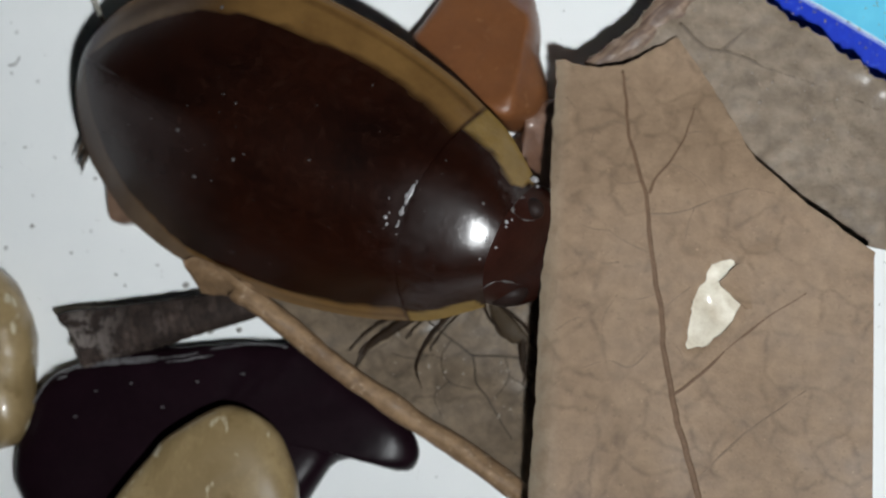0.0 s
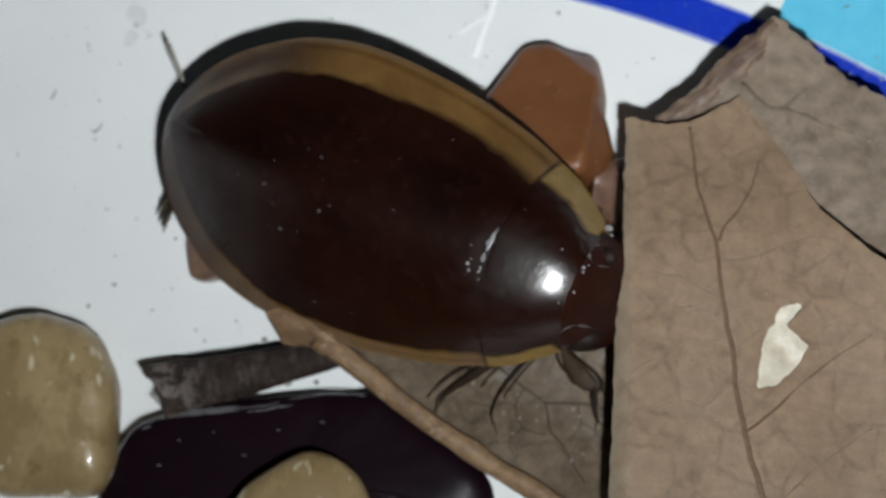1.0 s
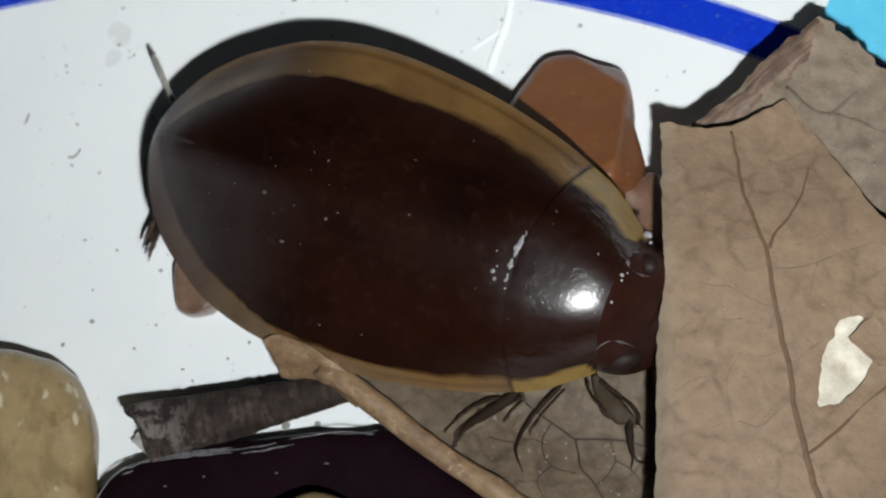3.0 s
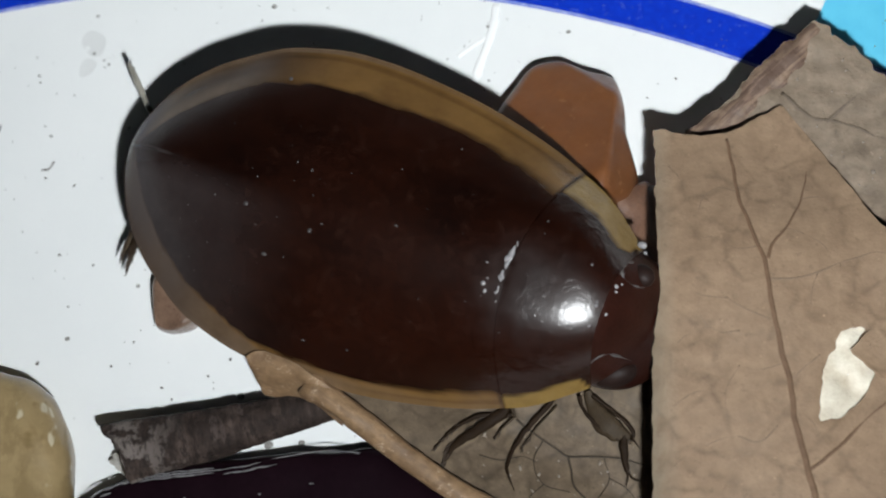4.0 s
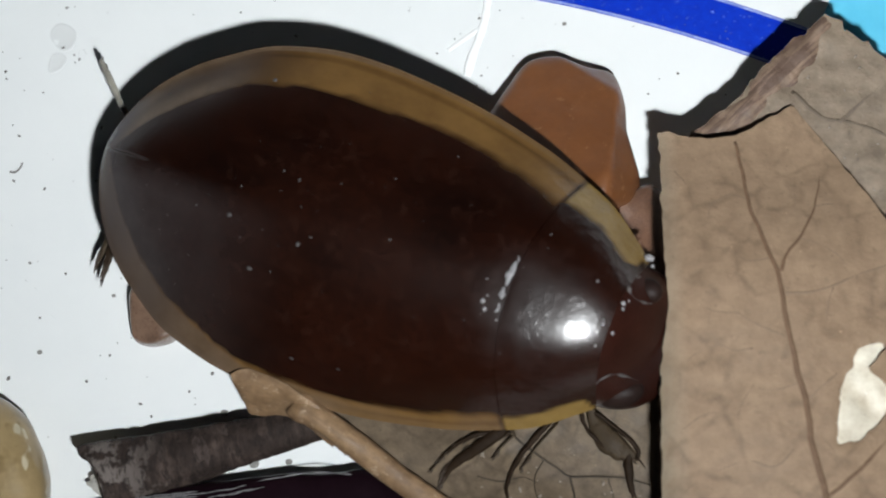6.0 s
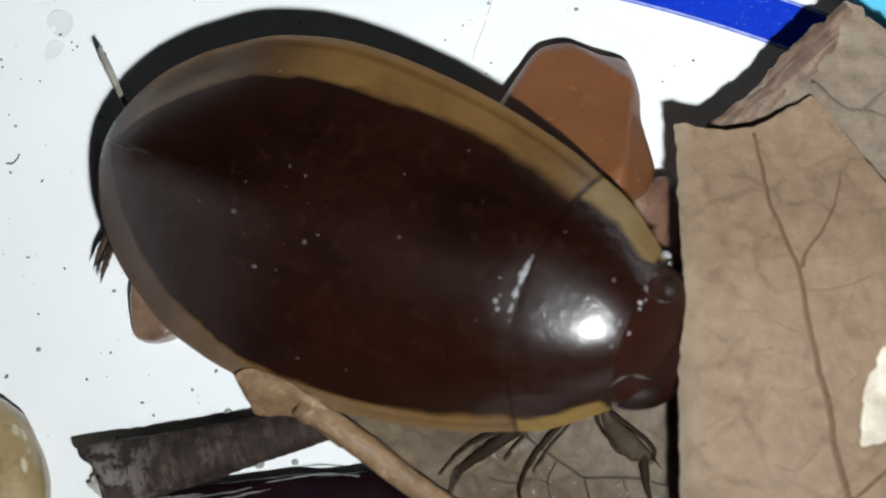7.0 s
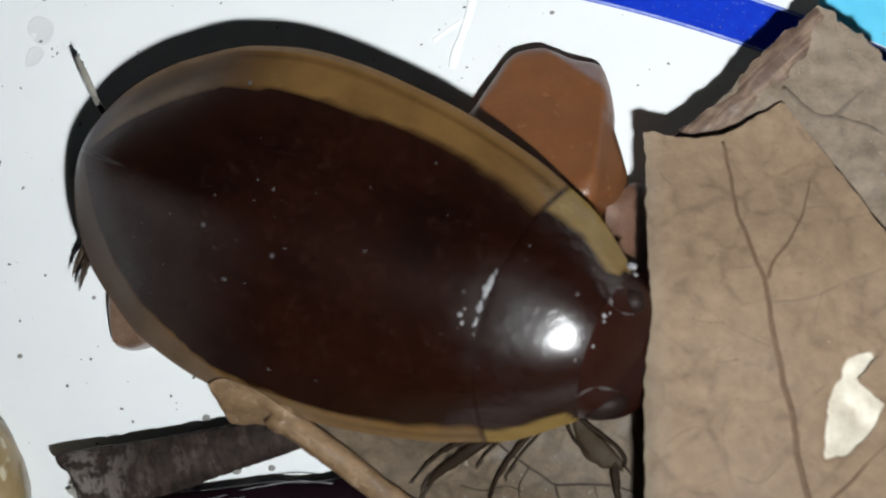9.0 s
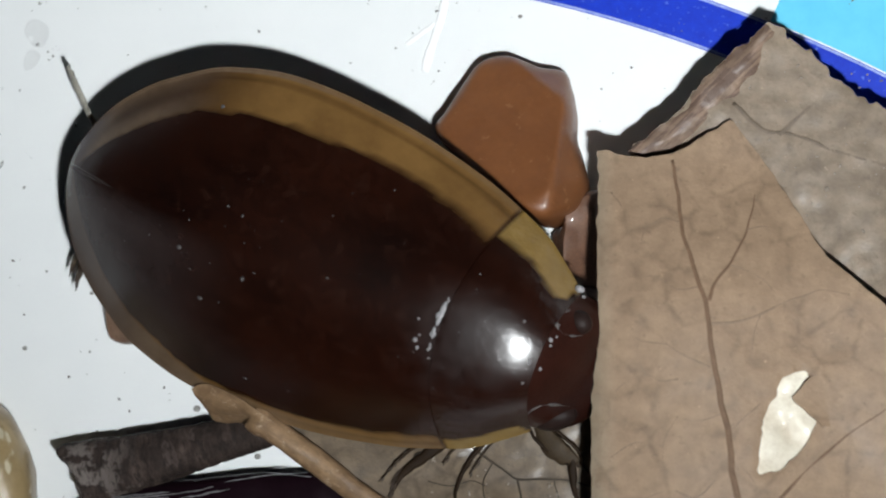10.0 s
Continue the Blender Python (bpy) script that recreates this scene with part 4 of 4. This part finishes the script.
for i in range(41):
    x = -16.3 + 33.2 * i / 40
    w, deep = curve_at(WIDE, x) * 0.97, 4.6 * math.sin(math.pi * min(1, 0.02 + 0.96 * i / 40)) ** 0.6
    rows.append([Vector((x, w * math.cos(a), -0.15 - deep * math.sin(a))) for a in (math.pi * j / 20 for j in range(21))])
grid(bm, rows)
bmesh.ops.recalc_face_normals(bm, faces=bm.faces)
part("belly", bm, shell_plain, beetle)


def ball(bm, c, r, seg=20, ring=12):
    bmesh.ops.create_uvsphere(bm, u_segments=seg, v_segments=ring, radius=1, matrix=Matrix.Translation(c) @ Matrix.Diagonal((*r, 1)))


def head_shape(x):
    """Half width, height of the top and depth of the underside of the head at x."""
    f = (x - 15.6) / 4.7
    return (4.25 * math.sqrt(max(0.0, 1 - (f * 0.98) ** 3.2)) + 0.03, 3.75 - 4.1 * (max(0.0, x - 15.6) / 3.8) ** 1.75, -0.9 - 2.4 * f)


def head_top(x, y):
    w, top, low = head_shape(x)
    mid = -0.2 - 2.6 * ((x - 15.6) / 4.7) ** 1.3
    return mid + max(0.12, top - mid) * max(0.0, 1 - (abs(y) / w) ** 2.3) ** 0.6


bm = bmesh.new()
rows = []
for i in range(25):
    x = 15.6 + 4.7 * i / 24
    w, top, low = head_shape(x)
    upper = [Vector((x, w * c, head_top(x, w * c))) for c in (math.cos(math.pi * j / 24) for j in range(25))]
    mid = upper[0].z
    rows.append(upper + [Vector((x, w * math.cos(a), mid + (1.3 - 0.8 * i / 24) * math.sin(a))) for a in (math.pi + math.pi * j / 12 for j in range(1, 12))])
vs = grid(bm, rows, True)
bm.faces.new(vs[-1])
bmesh.ops.recalc_face_normals(bm, faces=bm.faces)
part("head", bm, shell_head, beetle)
for sgn in (1, -1):
    bm = bmesh.new()
    bmesh.ops.create_uvsphere(bm, u_segments=24, v_segments=14, radius=1, matrix=Matrix.Translation((18.1, -3.1, -0.45) if sgn < 0 else (17.85, 2.8, head_top(17.85, 2.8) - 0.3)) @ Matrix.Rotation(radians(-8 if sgn > 0 else 32), 4, "Z") @ Matrix.Diagonal((1.4, 0.85, 0.85, 1) if sgn < 0 else (0.8, 0.68, 0.52, 1)))
    part("eye", bm, eye_black, beetle)


def leg(joints, radii, name="leg", hairs=0, hair_len=1.0, side=1, mat=None, spread=0.7):
    bm = bmesh.new()
    path = spline(joints, 8)
    n = len(path)
    rr = [curve_at(list(zip([k / (len(radii) - 1) for k in range(len(radii))], radii)), i / (n - 1)) for i in range(n)]
    rr = [r * (1 + 0.22 * noise.noise(p * 2.3)) for r, p in zip(rr, path)]
    tube(bm, [p + 0.06 * noise.noise_vector(p * 1.9) for p in path], rr, 12, flat=0.35 if max(rr) > 0.5 else 0.7)
    ob = part(name, bm, mat or leg_brown, beetle)
    if hairs:
        bm = bmesh.new()
        rng = random.Random(5)
        for k in range(hairs):
            at = int(rng.uniform(0.3, 1.0) * (n - 1))
            p = path[at]
            d = (path[min(n - 1, at + 2)] - path[max(0, at - 2)]).normalized()
            w = Vector((-d.y, d.x, 0)) * side
            p = p + w * rr[at] * rng.uniform(-0.6, 0.9)
            e = p + d * hair_len * rng.uniform(0.5, 1.3) + w * hair_len * spread * rng.uniform(-0.3, 0.6) + Vector((0, 0, rng.uniform(-0.25, 0.1)))
            tube(bm, [p, p.lerp(e, 0.5) + w * 0.06, e], [0.05, 0.04, 0.012], 4)
        tagged(part("bristles", bm, bristle, ob), kind="stuff")
    return ob


def local(pts):
    """Places over the leaf, in the beetle's own space."""
    back = beetle.matrix_basis.inverted()
    return [(back @ ((Vector(p) + Vector((0, 0, 0.15))) * MM)) / MM for p in pts]


leg(local([(3.2, -8.3, 3.0), (2.6, -9.0, 2.9), (1.8, -9.6, 3.0), (0.6, -10.5, 3.5), (-0.2, -11.3, 4.0), (-0.6, -12.2, 4.3)]), [0.28, 0.36, 0.38, 0.31, 0.2, 0.06], "middle_leg", 80, 0.8, -1, None, 0.4)
leg(local([(3.3, -9.0, 2.8), (2.7, -9.1, 2.8), (1.8, -9.05, 3.0), (0.8, -9.35, 3.2), (-0.3, -10.2, 3.8), (-1.3, -11.4, 4.4)]), [0.14, 0.16, 0.15, 0.13, 0.1, 0.04], "middle_leg", 26, 0.6, 1, None, 0.4)
leg(local([(3.3, -8.0, 3.6), (3.35, -8.5, 3.2), (3.55, -9.3, 3.0)]), [0.12, 0.14, 0.1], "middle_leg", 0, 0, 1, leg_pale)
leg(local([(3.4, -9.2, 2.8), (2.8, -9.8, 2.8), (2.3, -10.4, 2.9)]), [0.08, 0.07, 0.03], "middle_leg", 6, 0.4, 1, leg_pale)
leg(local([(6.1, -7.7, 2.7), (5.4, -8.6, 2.6), (4.5, -9.6, 2.6), (3.6, -10.8, 2.7), (3.1, -12.1, 3.1), (3.1, -12.9, 3.4), (3.5, -13.9, 3.6)]), [0.15, 0.18, 0.16, 0.14, 0.12, 0.09, 0.03], "middle_leg")
leg(local([(6.1, -8.4, 2.5), (4.85, -9.8, 2.55), (3.8, -11.2, 2.6)]), [0.07, 0.06, 0.03], "middle_leg", 8, 0.4, 1, leg_pale)
leg(local([(8.0, -7.6, 2.9), (8.15, -8.2, 2.7), (8.65, -9.05, 2.65), (9.35, -9.85, 2.6), (10.1, -10.35, 2.5), (10.5, -10.55, 2.4)]), [0.2, 0.32, 0.6, 0.72, 0.46, 0.2], "front_leg", 30, 0.35, -1, leg_pale)
leg(local([(7.5, -7.9, 2.9), (7.65, -8.5, 2.8), (7.95, -9.1, 2.8), (8.9, -10.05, 2.7), (9.9, -10.7, 2.5)]), [0.14, 0.12, 0.11, 0.1, 0.05], "front_leg")
leg(local([(8.3, -7.9, 2.9), (9.1, -8.55, 2.8), (9.8, -9.1, 2.7), (10.7, -10.1, 2.6), (10.75, -10.7, 2.5)]), [0.13, 0.11, 0.11, 0.13, 0.08], "front_leg")
leg(local([(10.2, -10.3, 2.5), (10.15, -11.1, 2.4), (10.2, -11.8, 2.4), (10.3, -12.6, 2.3)]), [0.2, 0.25, 0.23, 0.12], "tarsus", 30, 0.35, 1, None, 0.4)
leg(local([(10.3, -12.5, 2.3), (10.33, -13.0, 2.25), (10.25, -13.5, 2.2)]), [0.08, 0.06, 0.02], "claw")
leg(local([(10.33, -12.5, 2.3), (10.6, -13.0, 2.25), (11.1, -13.2, 2.2)]), [0.08, 0.06, 0.02], "claw")
leg(local([(10.6, -10.5, 2.4), (10.9, -10.8, 2.4), (11.1, -11.2, 2.4)]), [0.08, 0.06, 0.02], "claw")
leg(local([(-17.5, 5.4, 3.2), (-19.6, 5.2, 2.9), (-20.4, 4.4, 2.7), (-20.85, 3.3, 2.5), (-21.2, 2.4, 2.4), (-21.45, 1.6, 2.3)]), [0.55, 0.5, 0.42, 0.34, 0.22, 0.06], "hind_leg", 70, 1.0, 1, None, 0.12)
leg(local([(-18.6, 5.6, 3.0), (-20.5, 4.9, 2.5), (-21.2, 3.6, 2.4), (-21.75, 2.3, 2.3)]), [0.4, 0.32, 0.24, 0.06], "hind_leg", 40, 0.9, -1, leg_pale, 0.12)
leg(local([(-15.8, 6.5, 3.4), (-18.6, 9.2, 3.5), (-19.6, 10.6, 3.5), (-20.3, 11.85, 3.5)]), [0.5, 0.4, 0.26, 0.2], "hind_leg", 0, 0, 1, leg_pale)
leg(local([(-20.25, 11.75, 3.5), (-20.9, 13.1, 3.5), (-21.4, 14.2, 3.5), (-21.85, 15.1, 3.4)]), [0.17, 0.22, 0.21, 0.13], "tarsus", 14, 0.4, -1, tarsus, 0.3)
# dust on the back
bm = bmesh.new()
rng = random.Random(11)
SPECKS = [(-1.1, -0.17, 0.1), (-5.7, -0.15, 0.1), (-7.1, 0.73, 0.09), (-3.6, -0.39, 0.09), (-0.1, -0.78, 0.08), (-5.6, 0.03, 0.07), (-8.0, -0.17, 0.07), (-2.4, 0.17, 0.07), (-3.5, 0.19, 0.06), (3.9, 0.03, 0.06), (2.7, 0.37, 0.05), (5.2, 0.65, 0.05), (-0.5, -0.11, 0.06), (2.8, -0.76, 0.06)]
for k in range(150):
    x, s = rng.uniform(-12, 15), rng.uniform(-0.8, 0.8)
    r = rng.choice((0.014, 0.016, 0.018, 0.02, 0.025, 0.035))
    if k < len(SPECKS):
        x, s, r = SPECKS[k]
    ball(bm, shell_point(x, s, r * 0.4), (r * rng.uniform(0.7, 2.2), r * rng.uniform(0.7, 1.8), r * 0.6), 7, 5)
tagged(part("dust", bm, shell_dust, beetle, "pale specks of dust"), kind="stuff")
# silvery lumps modelled in place of glints along the neck seam and head
bm = bmesh.new()
rng = random.Random(8)
for y0, y1, thick_r, back in ((3.9, 3.3, 0.04, 0.1), (2.4, 1.5, 0.07, 0.15), (1.6, 0.1, 0.2, 0.24), (0.9, 0.3, 0.13, 0.42), (0.0, -0.8, 0.19, 0.28), (-0.95, -1.5, 0.15, 0.24), (-1.8, -2.0, 0.07, 0.2)):
    n = 10
    run = [(seam_x(y / 8.2) - back + 0.16 * noise.noise(Vector((0, y * 2.3, 5))), y) for y in (y0 + (y1 - y0) * k / (n - 1) for k in range(n))]
    tube(bm, [shell_point(x, y / 8.2, -0.02) for x, y in run], [thick_r * (0.25 + 0.75 * math.sin(math.pi * (0.06 + 0.88 * k / (n - 1)))) * (0.75 + 0.9 * noise.noise(Vector((3 * back, run[k][1] * 3.1, 0)))) for k in range(n)], 8, flat=0.4)
for x, y, r in ((10.05, -1.1, 0.15), (10.3, -1.5, 0.1), (10.2, -0.75, 0.07), (9.85, 0.1, 0.05), (16.6, 0.0, 0.11), (16.55, 0.3, 0.07), (16.6, -2.1, 0.06), (15.5, 3.0, 0.08)):
    ball(bm, shell_point(x, y / 8.2, 0.0), (r, r * rng.uniform(0.9, 1.5), r * 0.5), 8, 6)
for x, y, r in ((17.05, 1.5, 0.13), (17.15, 1.2, 0.09), (17.25, 1.75, 0.07), (17.1, 2.4, 0.05), (17.1, -0.25, 0.1)):
    ball(bm, (x, y, head_top(x, y)), (r * rng.uniform(0.9, 1.6), r, r * 0.6), 8, 6)
ball(bm, (17.15, 4.55, 0.6), (0.3, 0.22, 0.2), 12, 8)
ball(bm, (17.45, 4.2, 0.4), (0.14, 0.12, 0.1), 10, 8)
tagged(part("glint_lump", bm, glint_silver, beetle, "silvery lumps standing for glints at the neck seam and head"), kind="stuff")
# grey arcs built to imitate the reflections round the eyes
for ring in ([(17.75 + 0.85 * math.cos(radians(a)), 2.75 + 0.75 * math.sin(radians(a))) for a in range(130, 311, 15)], [(16.95, -3.3), (17.25, -2.8), (17.7, -2.35), (18.3, -2.15), (18.9, -2.1)]):
    bm = bmesh.new()
    edge = spline([(x, y, head_top(x, y) + 0.05) for x, y in ring], 3)
    tube(bm, edge, [0.008 + 0.17 * max(0.0, noise.noise(p * 1.9) + 0.1) for p in edge], 6, flat=0.5)
    part("eye_glint", bm, glint_dull, beetle, "dull grey arc standing for a glint round the eye")
tagged(beetle, "large dark brown diving beetle with amber-edged wing cases", "beetle")

# ---- sediment on the dish ----
bm = bmesh.new()
rng = random.Random(4)
SPOTS = [(-28.9, 15.9, 0.13), (-28.8, 15.4, 0.08), (-28.0, 8.5, 0.1), (-27.8, 11.5, 0.1), (-26.0, 7.9, 0.1), (-25.2, 17.4, 0.12), (-13.7, 19.4, 0.08), (1.7, 14.5, 0.1), (14.0, 14.2, 0.1), (12.1, 12.9, 0.08), (1.6, 18.4, 0.1), (-25.9, -0.5, 0.1), (-24.4, 2.3, 0.1), (-27.7, -4.3, 0.15), (-22.8, -4.6, 0.12), (-21.4, -3.0, 0.11), (-19.4, -6.1, 0.1), (-15.0, -4.3, 0.14), (-16.4, -5.4, 0.12), (-1.1, 16.1, 0.08)]
for k in range(560):
    x, y = rng.uniform(-38, 36), rng.uniform(-24, 26)
    r = rng.choice((0.025, 0.03, 0.03, 0.04, 0.04, 0.05, 0.05, 0.06, 0.07, 0.1))
    if k < len(SPOTS):
        x, y, r = SPOTS[k]
    m = Matrix.Translation((x, y, 0.03)) @ Matrix.Rotation(rng.uniform(0, 3.1), 4, "Z") @ Matrix.Diagonal((r * rng.uniform(0.8, 1.5), r * 0.8, 0.05, 1))
    bmesh.ops.create_icosphere(bm, subdivisions=1, radius=1, matrix=m)
tagged(part("sediment", bm, speck_dark), "fine grey specks of sediment on white plastic", "sediment", kind="stuff")


def grain_lump(x, y, r, seed):
    bm = bmesh.new()
    bmesh.ops.create_icosphere(bm, subdivisions=3, radius=1, matrix=Matrix.Diagonal((r * 1.15, r * 0.9, r * 0.45, 1)))
    for v in bm.verts:
        v.co = rugged(v.co, 3.0, 0.25 * r) + 0.08 * r * noise.noise_vector(v.co * 9 + Vector((seed, 0, 0)))
        v.co += Vector((x, y, r * 0.4))
        v.co.z = max(v.co.z, 0.003)
    tagged(part("grit_grain", bm, grit_grey), "small grey grain of grit on white plastic", "grit", "grains of grit on the dish")


for k, (x, y, r) in enumerate(((-14.2, -6.8, 0.22), (-12.3, -10.0, 0.27), (-10.2, -9.9, 0.2), (-21.3, 0.8, 0.13), (-25.8, -2.7, 0.16), (-12.9, 20.4, 0.17), (7.0, 17.8, 0.14))):
    grain_lump(x, y, r, 7.0 * k)


def floor_trace(name, pts, radius, mat, label):
    bm = bmesh.new()
    path = spline([(x, y, 0.03) for x, y in pts], 8)
    tube(bm, path, [radius * (0.6 + 0.5 * abs(noise.noise(p * 1.3))) for p in path], 10, flat=0.16)
    return tagged(part(name, bm, mat), label, name.replace("_", " "))


def water_mark(outline):
    ring = [rugged(p, 0.8, 0.08) for p in spline([(x, y, 0) for x, y in outline], 5, True)]
    c = sum(ring, Vector()) / len(ring)
    bm = bmesh.new()
    grid(bm, [[c + (p - c) * f + Vector((0, 0, z)) for p in ring] for f, z in ((1.0, 0.004), (0.97, 0.03), (0.88, 0.035), (0.8, 0.02), (0.4, 0.016), (0.02, 0.014))], True)
    tagged(part("water_mark", bm, smear), "faint grey dried water mark on the dish", "water mark")


water_mark([(-26.1, 18.2), (-25.9, 18.9), (-25.3, 19.1), (-24.5, 18.6), (-24.4, 17.8), (-24.8, 17.2), (-25.5, 17.3)])
water_mark([(-25.9, 16.9), (-25.3, 17.0), (-24.9, 16.6), (-25.4, 15.9), (-26.1, 15.8)])
floor_trace("scratch", [(0.8, 14.5), (1.1, 15.7), (1.5, 16.8), (2.0, 18.4), (2.2, 20.0)], 0.36, scratch_white, "shallow white scratch in the plastic dish")
floor_trace("scratch", [(-0.4, 16.3), (0.9, 17.2), (1.5, 17.6)], 0.2, scratch_white, "shallow white scratch in the plastic dish")
floor_trace("fibre", [(-28.3, 9.1), (-27.9, 9.1), (-27.6, 9.4), (-27.5, 9.7)], 0.09, speck_dark, "short dark curled fibre on the dish")
floor_trace("fibre", [(-31.6, 11.6), (-31.4, 12.0), (-31.3, 12.4)], 0.07, speck_dark, "short dark curled fibre on the dish")
floor_trace("fibre", [(27.6, 17.6), (27.9, 17.9), (28.2, 18.0)], 0.1, speck_dark, "short dark curled fibre on the dish")

# ---- the torch that is carried along beside the lens ----
led_white = bpy.data.materials.new("torch_led")
led_white.use_nodes = True
_glow = led_white.node_tree.nodes.new("ShaderNodeEmission")
_glow.inputs["Color"].default_value, _glow.inputs["Strength"].default_value = (0.935, 0.98, 1.0, 1), 3950
led_white.node_tree.links.new(_glow.outputs[0], led_white.node_tree.nodes["Material Output"].inputs["Surface"])
case_black = material("torch_case", (0.02, 0.02, 0.02), 0.5)
torch = empty("torch")
bm = bmesh.new()
bmesh.ops.create_circle(bm, cap_ends=True, segments=32, radius=2.8)
bmesh.ops.reverse_faces(bm, faces=bm.faces)
part("led", bm, led_white, torch, "glowing white light")
bm = bmesh.new()
grid(bm, [[Vector((r * math.cos(a), r * math.sin(a), z)) for a in (2 * math.pi * j / 32 for j in range(32))] for r, z in ((3.0, 0.05), (3.0, -2.2), (4.2, -2.2), (4.2, 3), (0.01, 3))], True)
part("case", bm, case_black, torch)
tagged(torch, "small black torch with a white glowing light", "torch", kind="structure")


def motions():
    """The torch goes with the hand that films."""
    off = pose(12.5 * MM, -22.5 * MM, -1.0 * MM, 42, 4, 0)
    walk(torch, [(t, m @ off) for t, m in PATH])


motions()
